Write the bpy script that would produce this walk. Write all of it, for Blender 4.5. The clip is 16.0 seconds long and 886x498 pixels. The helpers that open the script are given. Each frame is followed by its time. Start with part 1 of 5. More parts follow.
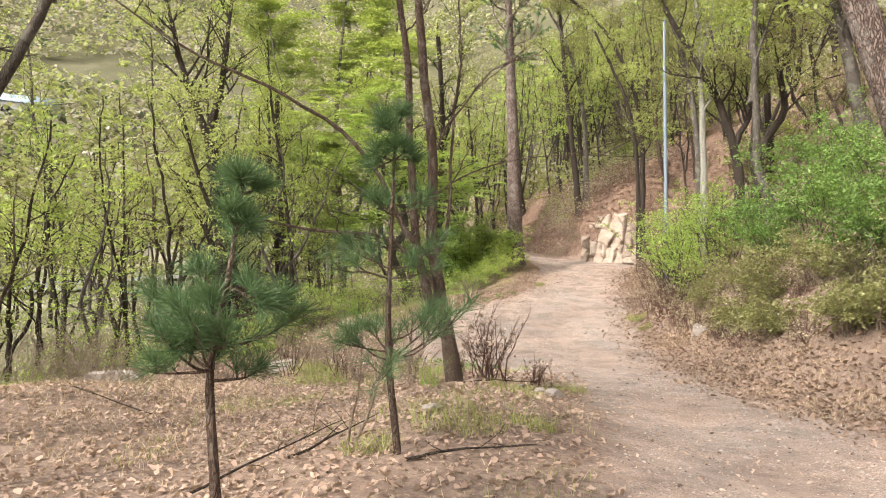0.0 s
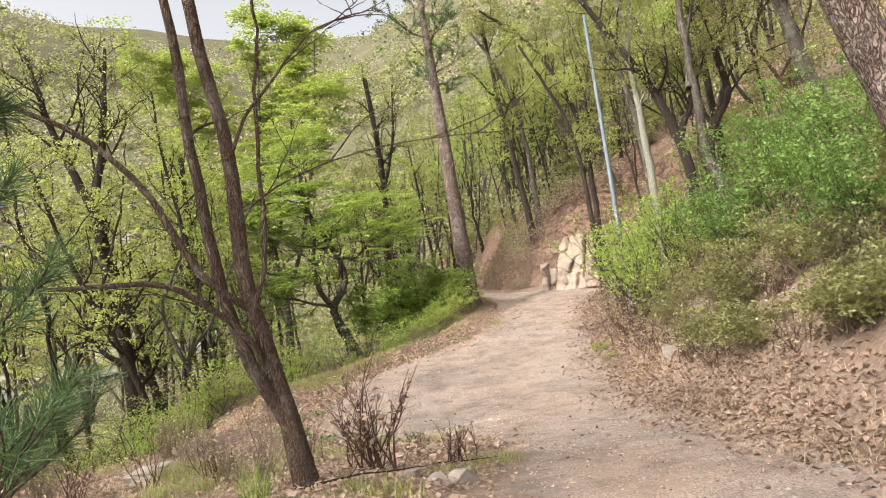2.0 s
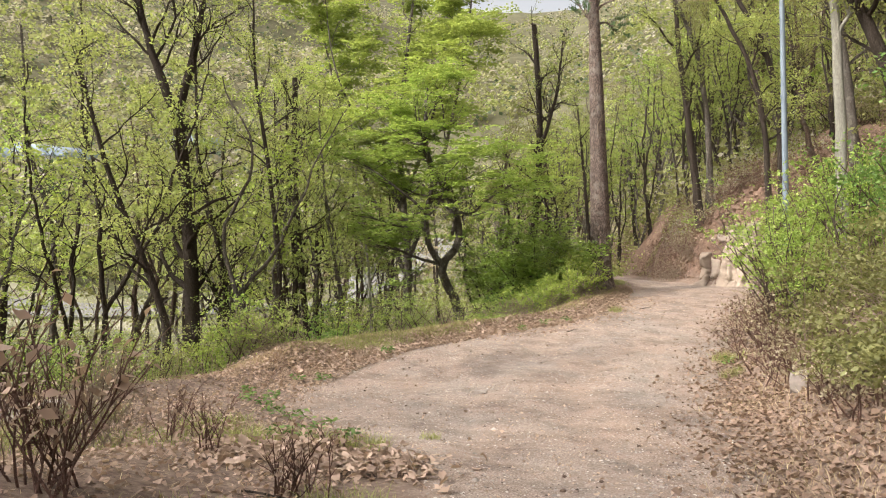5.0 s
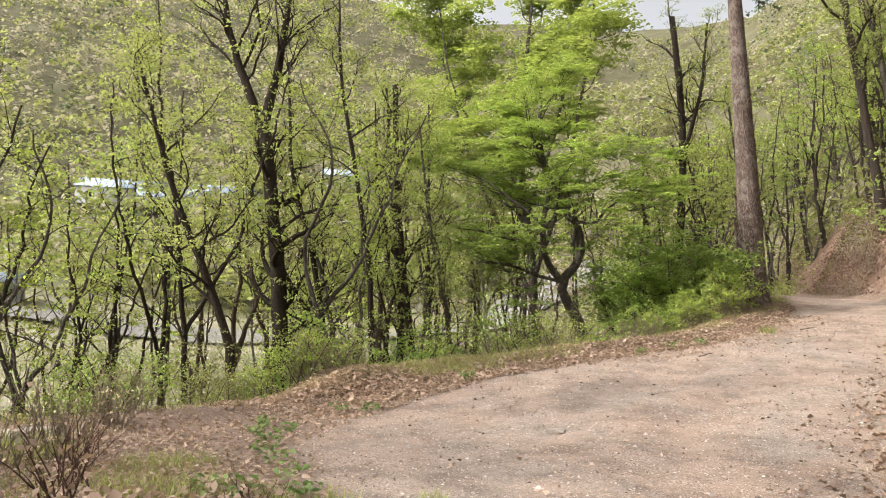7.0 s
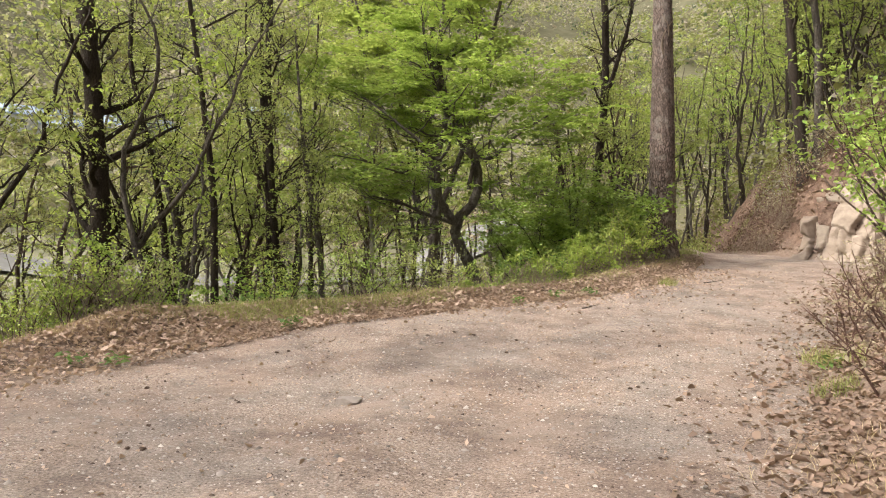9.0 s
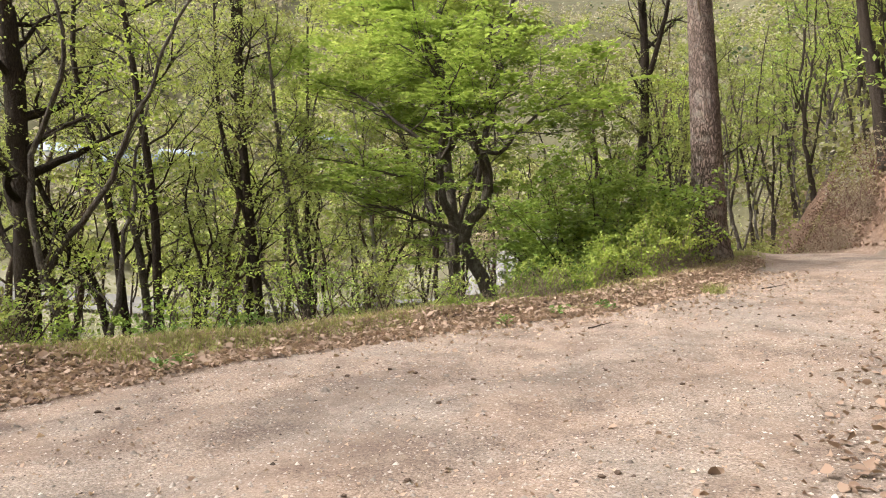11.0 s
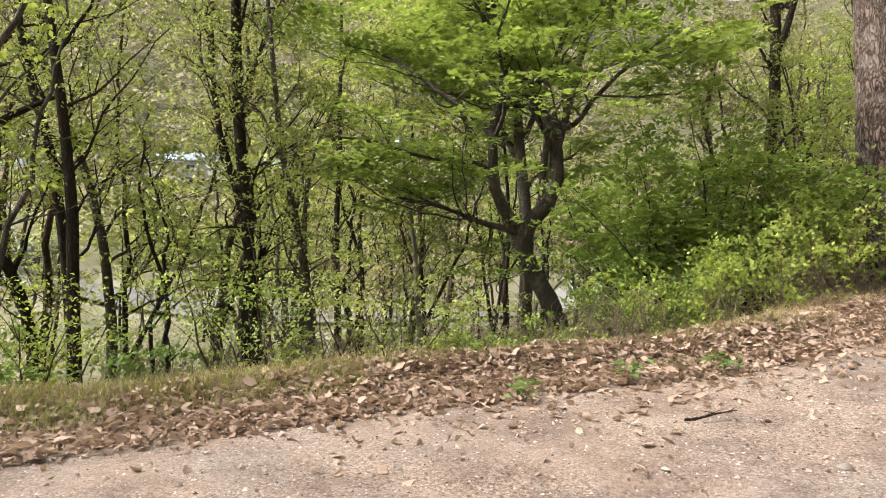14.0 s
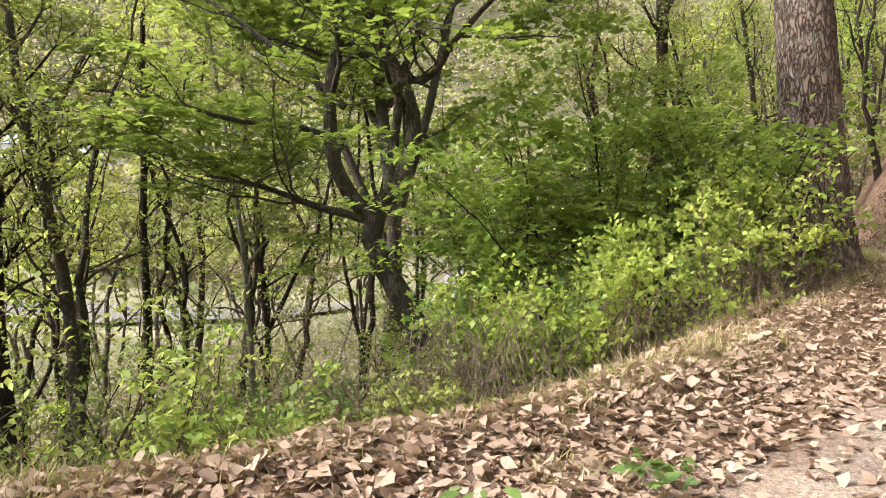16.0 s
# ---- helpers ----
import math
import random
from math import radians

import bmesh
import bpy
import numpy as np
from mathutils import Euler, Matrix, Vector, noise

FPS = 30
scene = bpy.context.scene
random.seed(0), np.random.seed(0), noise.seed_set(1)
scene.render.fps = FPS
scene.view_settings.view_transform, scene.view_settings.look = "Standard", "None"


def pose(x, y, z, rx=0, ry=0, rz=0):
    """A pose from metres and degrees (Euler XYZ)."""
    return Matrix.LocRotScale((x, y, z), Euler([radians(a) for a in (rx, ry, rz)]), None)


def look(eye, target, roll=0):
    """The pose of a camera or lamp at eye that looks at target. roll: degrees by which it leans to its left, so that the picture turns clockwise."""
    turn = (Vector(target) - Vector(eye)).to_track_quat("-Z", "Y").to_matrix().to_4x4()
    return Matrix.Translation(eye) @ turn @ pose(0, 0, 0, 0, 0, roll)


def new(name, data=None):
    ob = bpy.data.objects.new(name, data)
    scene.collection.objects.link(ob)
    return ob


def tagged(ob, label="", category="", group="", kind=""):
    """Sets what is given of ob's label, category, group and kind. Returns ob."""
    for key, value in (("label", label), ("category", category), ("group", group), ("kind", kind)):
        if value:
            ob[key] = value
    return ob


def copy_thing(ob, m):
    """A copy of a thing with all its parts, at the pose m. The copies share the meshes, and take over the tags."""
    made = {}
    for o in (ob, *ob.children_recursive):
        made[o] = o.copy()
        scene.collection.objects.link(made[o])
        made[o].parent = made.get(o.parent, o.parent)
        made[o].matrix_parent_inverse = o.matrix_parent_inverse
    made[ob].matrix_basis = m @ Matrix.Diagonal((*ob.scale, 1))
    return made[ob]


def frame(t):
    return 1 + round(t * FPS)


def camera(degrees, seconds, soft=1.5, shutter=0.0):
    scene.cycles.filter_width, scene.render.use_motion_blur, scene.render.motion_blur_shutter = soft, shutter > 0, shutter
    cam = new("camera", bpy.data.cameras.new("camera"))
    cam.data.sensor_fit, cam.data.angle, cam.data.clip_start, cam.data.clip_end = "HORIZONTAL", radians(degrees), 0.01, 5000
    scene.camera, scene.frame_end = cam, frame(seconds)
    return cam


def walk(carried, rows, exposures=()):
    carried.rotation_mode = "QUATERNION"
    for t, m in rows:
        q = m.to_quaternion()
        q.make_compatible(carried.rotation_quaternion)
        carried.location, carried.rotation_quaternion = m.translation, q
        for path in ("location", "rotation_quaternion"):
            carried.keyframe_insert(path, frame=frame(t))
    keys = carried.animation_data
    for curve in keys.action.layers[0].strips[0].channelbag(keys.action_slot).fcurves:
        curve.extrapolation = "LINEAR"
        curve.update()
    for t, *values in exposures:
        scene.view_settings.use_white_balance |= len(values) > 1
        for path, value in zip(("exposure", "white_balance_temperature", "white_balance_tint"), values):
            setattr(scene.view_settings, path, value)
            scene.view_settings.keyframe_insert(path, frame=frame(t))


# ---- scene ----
cam = camera(64.8, 16.0, soft=1.0)
METRES, EYE, TILT, LEAN, TURN = 25.0, 1.45, 1.5, 0.0, 0.0
ROWS = [
    (0.0, 0.0, 0.0, 0.0, 0.0, 0.0, -0.0),
    (0.5, 0.0118, 0.0294, -0.0023, 0.65, 1.55, 2.67),
    (1.0, 0.0252, 0.0597, -0.0041, -1.17, 3.7, 5.63),
    (1.5, 0.0424, 0.0889, -0.0065, -2.57, 4.8, 7.34),
    (2.0, 0.0567, 0.112, -0.0107, -1.62, 3.97, 7.85),
    (2.5, 0.0755, 0.1366, -0.0174, -0.7, 4.02, 5.36),
    (3.0, 0.0916, 0.1643, -0.0201, 3.08, 6.36, 4.12),
    (3.5, 0.1094, 0.1864, -0.0207, 7.43, 3.14, 1.7),
    (6.0, 0.1717, 0.3313, -0.0382, 20.53, 2.44, -2.35),
    (6.5, 0.1773, 0.3551, -0.0396, 25.93, 0.77, -2.71),
    (7.0, 0.1782, 0.3852, -0.041, 26.51, 5.15, -0.23),
    (7.5, 0.1823, 0.4128, -0.0443, 24.68, 2.11, -2.35),
    (8.0, 0.1844, 0.4449, -0.0463, 24.04, 3.76, -2.0),
    (8.5, 0.1879, 0.4791, -0.0476, 22.37, 4.35, -1.38),
    (9.0, 0.1912, 0.5104, -0.0507, 21.13, 1.33, -2.34),
    (9.5, 0.1938, 0.5419, -0.0528, 24.15, 2.23, 0.98),
    (12.0, 0.2015, 0.7018, -0.0533, 28.39, 2.6, -1.15),
    (12.5, 0.1952, 0.7294, -0.0521, 31.42, 2.63, 0.7),
    (13.0, 0.1847, 0.7592, -0.0489, 31.93, 3.02, 0.26),
    (13.5, 0.1732, 0.787, -0.0477, 32.74, 1.9, -1.73),
    (14.0, 0.1581, 0.8163, -0.0463, 34.81, 3.52, -1.44),
    (14.5, 0.1465, 0.8433, -0.0443, 35.95, 1.5, -1.29),
    (15.0, 0.1337, 0.8751, -0.0409, 33.5, 2.63, -0.27),
    (15.5, 0.1268, 0.9038, -0.0373, 30.11, 3.07, 0.43),
    (16.0, 0.1233, 0.9351, -0.0349, 26.17, 2.39, 0.46),
]
walk(cam, [(t, pose(0, 0, EYE, TILT, LEAN, TURN) @ pose(METRES * x, METRES * y, METRES * z, 90 + pitch, roll, yaw)) for t, x, y, z, yaw, pitch, roll in ROWS],
     exposures=[(0.0, 0.3), (2.0, 0.22), (3.5, 0.08), (7.0, 0.08), (7.5, -0.04), (8.5, -0.05), (9.0, -0.08), (9.5, 0.04), (12.0, 0.07), (13.5, 0.07), (14.5, 0.04), (15.5, 0.22), (16.0, 0.34)])

# ---- world, sun ----
world = bpy.data.worlds.new("sky")
scene.world = world
world.use_nodes = True
wn = world.node_tree
sky = wn.nodes.new("ShaderNodeTexSky")
sky.sky_type = "NISHITA"
sky.sun_disc = False
SUN_DIR = Vector((-0.60, -0.46, 0.62)).normalized()
sky.sun_elevation = math.asin(SUN_DIR.z)
sky.sun_rotation = math.atan2(SUN_DIR.x, SUN_DIR.y)
sky.air_density, sky.dust_density, sky.ozone_density = 0.5, 7.0, 1.0
haze = wn.nodes.new("ShaderNodeHueSaturation")
haze.inputs["Saturation"].default_value, haze.inputs["Value"].default_value = 0.15, 4.25
wn.links.new(sky.outputs[0], haze.inputs["Color"])
wn.links.new(haze.outputs[0], wn.nodes["Background"].inputs[0])
wn.nodes["Background"].inputs[1].default_value = 0.10
sun = new("sun", bpy.data.lights.new("sun", "SUN"))
sun.data.energy, sun.data.angle, sun.data.color = 3.35, radians(1.2), (1.0, 0.925, 0.81)
sun.matrix_world = look(SUN_DIR * 60, (0, 0, 0))


# ---- materials ----
def nodes_of(name):
    m = bpy.data.materials.new(name)
    m.use_nodes = True
    nt = m.node_tree
    return m, nt, nt.nodes["Principled BSDF"]


def link(nt, a, b):
    nt.links.new(a, b)


def ramp(nt, fac, stops):
    r = nt.nodes.new("ShaderNodeValToRGB")
    els = r.color_ramp.elements
    while len(els) < len(stops):
        els.new(0.5)
    for e, (p, c) in zip(els, stops):
        e.position, e.color = p, (*c, 1)
    link(nt, fac, r.inputs[0])
    return r.outputs[0]


def noise_tex(nt, scale, detail=4, rough=0.6, stretch=None, coord="Object"):
    tc = nt.nodes.new("ShaderNodeTexCoord")
    n = nt.nodes.new("ShaderNodeTexNoise")
    n.inputs["Scale"].default_value, n.inputs["Detail"].default_value, n.inputs["Roughness"].default_value = scale, detail, rough
    src = tc.outputs[coord]
    if stretch:
        mp = nt.nodes.new("ShaderNodeMapping")
        mp.inputs["Scale"].default_value = stretch
        link(nt, src, mp.inputs[0])
        src = mp.outputs[0]
    link(nt, src, n.inputs["Vector"])
    return n.outputs["Fac"]


def voronoi(nt, scale, stretch=None, feature="F1", warp=0.0):
    tc = nt.nodes.new("ShaderNodeTexCoord")
    v = nt.nodes.new("ShaderNodeTexVoronoi")
    v.feature = feature
    v.inputs["Scale"].default_value = scale
    src = tc.outputs["Object"]
    if stretch:
        mp = nt.nodes.new("ShaderNodeMapping")
        mp.inputs["Scale"].default_value = stretch
        link(nt, src, mp.inputs[0])
        src = mp.outputs[0]
    if warp:
        w = nt.nodes.new("ShaderNodeTexNoise")
        w.inputs["Scale"].default_value, w.inputs["Detail"].default_value = 9.0, 4.0
        link(nt, src, w.inputs["Vector"])
        src = mixc(nt, warp, src, w.outputs["Color"], "ADD")
    link(nt, src, v.inputs["Vector"])
    return v


def mixc(nt, fac, a, b, mode="MIX"):
    m = nt.nodes.new("ShaderNodeMix")
    m.data_type, m.blend_type = "RGBA", mode
    for s, v in ((m.inputs["Factor"], fac), (m.inputs["A"], a), (m.inputs["B"], b)):
        if isinstance(v, (int, float)):
            s.default_value = v
        elif isinstance(v, tuple):
            s.default_value = (*v, 1)
        else:
            link(nt, v, s)
    return m.outputs["Result"]


def math_node(nt, op, a, b=None):
    m = nt.nodes.new("ShaderNodeMath")
    m.operation = op
    for s, v in zip(m.inputs, (a, b)):
        if v is None:
            continue
        if isinstance(v, (int, float)):
            s.default_value = v
        else:
            link(nt, v, s)
    return m.outputs[0]


def bump(nt, bsdf, height, strength, distance):
    b = nt.nodes.new("ShaderNodeBump")
    b.inputs["Strength"].default_value, b.inputs["Distance"].default_value = strength, distance
    link(nt, height, b.inputs["Height"])
    link(nt, b.outputs[0], bsdf.inputs["Normal"])


def leaf_material(name, dark, mid, light, glow=0.45, rough=0.55):
    """Thin leaf: diffuse and gloss on the face, light passing through."""
    m, nt, b = nodes_of(name)
    geo = nt.nodes.new("ShaderNodeNewGeometry")
    info = nt.nodes.new("ShaderNodeObjectInfo")
    r = math_node(nt, "ADD", math_node(nt, "MULTIPLY", geo.outputs["Random Per Island"], 0.65), math_node(nt, "MULTIPLY", info.outputs["Random"], 0.35))
    col = ramp(nt, r, [(0.0, dark), (0.5, mid), (1.0, light)])
    link(nt, col, b.inputs["Base Color"])
    b.inputs["Roughness"].default_value = rough
    b.inputs["Specular IOR Level"].default_value = 0.3
    tr = nt.nodes.new("ShaderNodeBsdfTranslucent")
    link(nt, mixc(nt, 0.35, col, (light[0] * 1.2, light[1] * 1.15, light[2] * 0.6)), tr.inputs[0])
    mx = nt.nodes.new("ShaderNodeMixShader")
    mx.inputs[0].default_value = glow
    link(nt, b.outputs[0], mx.inputs[1])
    link(nt, tr.outputs[0], mx.inputs[2])
    link(nt, mx.outputs[0], nt.nodes["Material Output"].inputs[0])
    return m


def bark_material(name, dark, light, scale=9.0, plates=0.6, lichen=None):
    m, nt, b = nodes_of(name)
    n1 = noise_tex(nt, scale, 6, 0.7, (1, 1, 0.22))
    n2 = noise_tex(nt, 1.3, 3)
    v = voronoi(nt, scale * 1.9, (1, 1, 0.3), "DISTANCE_TO_EDGE", 0.30)
    crack = math_node(nt, "MINIMUM", math_node(nt, "MULTIPLY", v.outputs["Distance"], 5.0), 1.0)
    h = math_node(nt, "ADD", math_node(nt, "MULTIPLY", n1, 1.0 - plates), math_node(nt, "MULTIPLY", crack, plates))
    col = ramp(nt, h, [(0.2, dark), (0.85, light)])
    mid = tuple((p + q) / 2 for p, q in zip(dark, light))
    col = mixc(nt, math_node(nt, "MULTIPLY", n2, 0.7), col, mid)
    if lichen:
        patch = ramp(nt, noise_tex(nt, 2.7, 5, 0.7), [(0.52, (0, 0, 0)), (0.62, (1, 1, 1))])
        col = mixc(nt, math_node(nt, "MULTIPLY", patch, 0.5), col, lichen)
    link(nt, col, b.inputs["Base Color"])
    b.inputs["Roughness"].default_value = 0.9
    b.inputs["Specular IOR Level"].default_value = 0.10
    bump(nt, b, h, 1.0, 0.05)
    return m


def plain(name, a, c, scale=8.0, rough=0.85, relief=0.3, depth=0.01):
    m, nt, b = nodes_of(name)
    n = noise_tex(nt, scale, 6, 0.65)
    geo = nt.nodes.new("ShaderNodeNewGeometry")
    f = math_node(nt, "ADD", math_node(nt, "MULTIPLY", n, 0.6), math_node(nt, "MULTIPLY", geo.outputs["Random Per Island"], 0.4))
    link(nt, ramp(nt, f, [(0.25, a), (0.8, c)]), b.inputs["Base Color"])
    b.inputs["Roughness"].default_value = rough
    b.inputs["Specular IOR Level"].default_value = 0.2
    bump(nt, b, n, relief, depth)
    return m


def ground_material():
    m, nt, b = nodes_of("ground_soil")

    def mask(name):
        a = nt.nodes.new("ShaderNodeAttribute")
        a.attribute_name = name
        return a.outputs["Fac"]

    fine = noise_tex(nt, 52, 5, 0.8)
    peb = voronoi(nt, 62, None, "F1", 0.03)
    peb2 = voronoi(nt, 140)
    broad = noise_tex(nt, 0.55, 5, 0.6)
    streak = noise_tex(nt, 1.0, 5, 0.65, (1.2, 0.8, 1))
    gravel = ramp(nt, fine, [(0.36, (0.06, 0.044, 0.036)), (0.5, (0.262, 0.191, 0.149)), (0.64, (0.52, 0.415, 0.34))])
    stone = ramp(nt, peb.outputs["Color"], [(0.1, (0.09, 0.07, 0.06)), (0.5, (0.27, 0.205, 0.165)), (0.9, (0.52, 0.435, 0.37))])
    gravel = mixc(nt, 0.30, gravel, stone)
    grey = ramp(nt, peb2.outputs["Color"], [(0.1, (0.10, 0.088, 0.078)), (0.9, (0.34, 0.315, 0.285))])
    gravel = mixc(nt, ramp(nt, broad, [(0.45, (0, 0, 0)), (0.62, (0.40, 0.40, 0.40))]), gravel, grey)
    rust = ramp(nt, streak, [(0.45, (0, 0, 0)), (0.62, (0.65, 0.65, 0.65))])
    gravel = mixc(nt, math_node(nt, "MULTIPLY", rust, 0.7), gravel, (0.25, 0.175, 0.133))
    # random dark mottling: soft dappled shade painted into the gravel
    dapple = ramp(nt, noise_tex(nt, 1.3, 8, 0.75), [(0.44, (1, 1, 1)), (0.62, (0.62, 0.60, 0.60))])
    gravel = mixc(nt, 1.0, gravel, dapple, "MULTIPLY")
    litter = ramp(nt, noise_tex(nt, 14, 6, 0.75), [(0.25, (0.07, 0.047, 0.036)), (0.5, (0.175, 0.123, 0.094)), (0.75, (0.31, 0.235, 0.183))])
    wild = ramp(nt, noise_tex(nt, 3.0, 8, 0.75), [(0.3, (0.045, 0.035, 0.024)), (0.5, (0.10, 0.082, 0.048)), (0.7, (0.18, 0.155, 0.09))])
    far = ramp(nt, noise_tex(nt, 0.06, 9, 0.75), [(0.3, (0.055, 0.052, 0.028)), (0.5, (0.09, 0.083, 0.046)), (0.72, (0.14, 0.125, 0.08))])
    red = ramp(nt, noise_tex(nt, 5, 7, 0.75), [(0.3, (0.05, 0.032, 0.024)), (0.5, (0.145, 0.092, 0.066)), (0.72, (0.31, 0.215, 0.16))])
    edge_noise = noise_tex(nt, 2.2, 6, 0.7)

    def soft(name):
        s = math_node(nt, "ADD", mask(name), math_node(nt, "MULTIPLY", math_node(nt, "SUBTRACT", edge_noise, 0.5), 1.5))
        return ramp(nt, s, [(0.36, (0, 0, 0)), (0.66, (1, 1, 1))])

    col = mixc(nt, soft("wild"), litter, wild)
    col = mixc(nt, soft("red"), col, red)
    col = mixc(nt, soft("road"), col, gravel)
    col = mixc(nt, mask("far"), col, far)
    field = ramp(nt, noise_tex(nt, 0.05, 6, 0.6, (1, 2.2, 1)), [(0.35, (0.09, 0.10, 0.045)), (0.5, (0.18, 0.17, 0.10)), (0.65, (0.31, 0.285, 0.215))])
    col = mixc(nt, mask("field"), col, field)
    link(nt, col, b.inputs["Base Color"])
    b.inputs["Roughness"].default_value = 0.95
    b.inputs["Specular IOR Level"].default_value = 0.12
    h = math_node(nt, "ADD", math_node(nt, "MULTIPLY", fine, 0.6), math_node(nt, "MULTIPLY", peb.outputs["Distance"], -0.35))
    bump(nt, b, h, 0.8, 0.010)
    return m


GROUND = ground_material()
LEAF_SPRING = leaf_material("leaf_spring", (0.13, 0.17, 0.048), (0.255, 0.305, 0.092), (0.44, 0.47, 0.165), 0.48)
LEAF_BRIGHT = leaf_material("leaf_bright", (0.075, 0.14, 0.030), (0.215, 0.32, 0.066), (0.43, 0.51, 0.14), 0.46)
LEAF_SPRING_GREEN = leaf_material("leaf_spring_green", (0.12, 0.18, 0.045), (0.28, 0.36, 0.09), (0.50, 0.55, 0.18), 0.5)
LEAF_YELLOW = leaf_material("leaf_yellow", (0.13, 0.20, 0.036), (0.27, 0.36, 0.075), (0.48, 0.52, 0.14), 0.46)
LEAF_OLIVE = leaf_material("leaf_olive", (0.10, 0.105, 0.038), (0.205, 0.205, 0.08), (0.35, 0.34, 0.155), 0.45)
LEAF_DEEP = leaf_material("leaf_deep_green", (0.05, 0.105, 0.026), (0.13, 0.225, 0.052), (0.27, 0.37, 0.10), 0.4)
LEAF_BROWN = leaf_material("leaf_bud", (0.16, 0.12, 0.08), (0.31, 0.25, 0.17), (0.46, 0.40, 0.29), 0.4)
# haze is put into these far leaf colours: paler, greyer, little contrast
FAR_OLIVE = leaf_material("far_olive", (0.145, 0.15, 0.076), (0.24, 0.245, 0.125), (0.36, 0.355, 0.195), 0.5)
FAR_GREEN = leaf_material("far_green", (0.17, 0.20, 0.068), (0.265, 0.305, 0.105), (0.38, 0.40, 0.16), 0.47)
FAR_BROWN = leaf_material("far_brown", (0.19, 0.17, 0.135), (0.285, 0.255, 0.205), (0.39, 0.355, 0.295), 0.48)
FAR_PINE = leaf_material("far_pine", (0.06, 0.09, 0.05), (0.09, 0.125, 0.07), (0.13, 0.165, 0.095), 0.3)
NEEDLE = leaf_material("pine_needle", (0.035, 0.072, 0.028), (0.07, 0.125, 0.05), (0.13, 0.20, 0.085), 0.3)
DRY_LEAF = leaf_material("dry_leaf", (0.22, 0.15, 0.115), (0.35, 0.25, 0.192), (0.47, 0.352, 0.277), 0.25, 0.85)
STRAW = leaf_material("straw", (0.24, 0.16, 0.09), (0.42, 0.32, 0.19), (0.60, 0.50, 0.31), 0.15, 0.8)
GRASS = leaf_material("grass", (0.12, 0.155, 0.04), (0.24, 0.265, 0.085), (0.42, 0.40, 0.165), 0.4)
WEED = leaf_material("weed_leaf", (0.06, 0.11, 0.03), (0.12, 0.19, 0.05), (0.20, 0.28, 0.08), 0.35)
BARK_DARK = bark_material("bark_dark", (0.018, 0.013, 0.010), (0.085, 0.066, 0.052), 14, 0.4)
BARK_BROWN = bark_material("bark_brown", (0.035, 0.024, 0.018), (0.17, 0.12, 0.09), 16, 0.35, (0.22, 0.19, 0.16))
BARK_GREY = bark_material("bark_grey", (0.035, 0.029, 0.025), (0.17, 0.145, 0.12), 12, 0.4, (0.24, 0.22, 0.18))
BARK_PALE = bark_material("bark_pale", (0.12, 0.11, 0.09), (0.36, 0.34, 0.28), 10, 0.25)
BARK_PINE = bark_material("bark_pine", (0.026, 0.019, 0.016), (0.255, 0.19, 0.158), 9, 0.62, (0.30, 0.26, 0.23))
TWIG_RED = bark_material("twig_red", (0.07, 0.035, 0.026), (0.24, 0.145, 0.115), 30, 0.2)
TWIG_DRY = bark_material("twig_dry", (0.14, 0.10, 0.07), (0.40, 0.32, 0.24), 30, 0.2)
ROCK = plain("rock_face", (0.07, 0.046, 0.033), (0.33, 0.262, 0.205), 2.6, 0.9, 0.8, 0.06)
STONE = plain("road_stone", (0.13, 0.105, 0.09), (0.36, 0.31, 0.27), 10, 0.85, 0.5, 0.01)
CONCRETE = plain("weathered_concrete", (0.20, 0.165, 0.135), (0.36, 0.31, 0.265), 6, 0.9, 0.4, 0.01)
POLE_STEEL = plain("galvanised_steel", (0.10, 0.12, 0.14), (0.18, 0.21, 0.24), 5, 0.7, 0.1, 0.003)
OAK_BROWN = leaf_material("fallen_oak_leaf", (0.15, 0.10, 0.075), (0.27, 0.185, 0.138), (0.39, 0.282, 0.214), 0.2, 0.85)
BRACKEN = leaf_material("dead_bracken", (0.075, 0.045, 0.032), (0.17, 0.105, 0.075), (0.32, 0.215, 0.155), 0.15, 0.85)
GRIT_PALE = plain("pale_grit", (0.24, 0.20, 0.17), (0.55, 0.48, 0.42), 30, 0.85, 0.4, 0.005)
SCAT_DARK = plain("pine_cone", (0.035, 0.024, 0.018), (0.11, 0.075, 0.055), 30, 0.9, 0.5, 0.01)
ROOF_BLUE = plain("sheet_roof", (0.17, 0.21, 0.25), (0.27, 0.32, 0.37), 0.5, 0.8, 0.1, 0.01)
WALL_PALE = plain("farm_wall", (0.30, 0.30, 0.28), (0.42, 0.42, 0.40), 0.7, 0.9, 0.1, 0.01)
GLASS_DARK = plain("dark_glazing", (0.04, 0.045, 0.05), (0.08, 0.085, 0.09), 0.6, 0.2, 0.05, 0.01)
FIELD_PALE = plain("river_gravel", (0.105, 0.10, 0.088), (0.225, 0.215, 0.195), 0.35, 0.9, 0.4, 0.1)


# ---- the lie of the land ----
def road_z(y):
    return np.interp(y, [-40, -8, 0, 4, 8.7, 12, 15.5, 18.5, 23.3, 27.7, 31, 37, 45, 60, 90], [2.0, 0.15, 0.0, -0.2, -0.46, -0.65, -0.74, -0.6, -0.08, 0.6, 1.02, 1.9, 2.3, 3.2, 6.0])


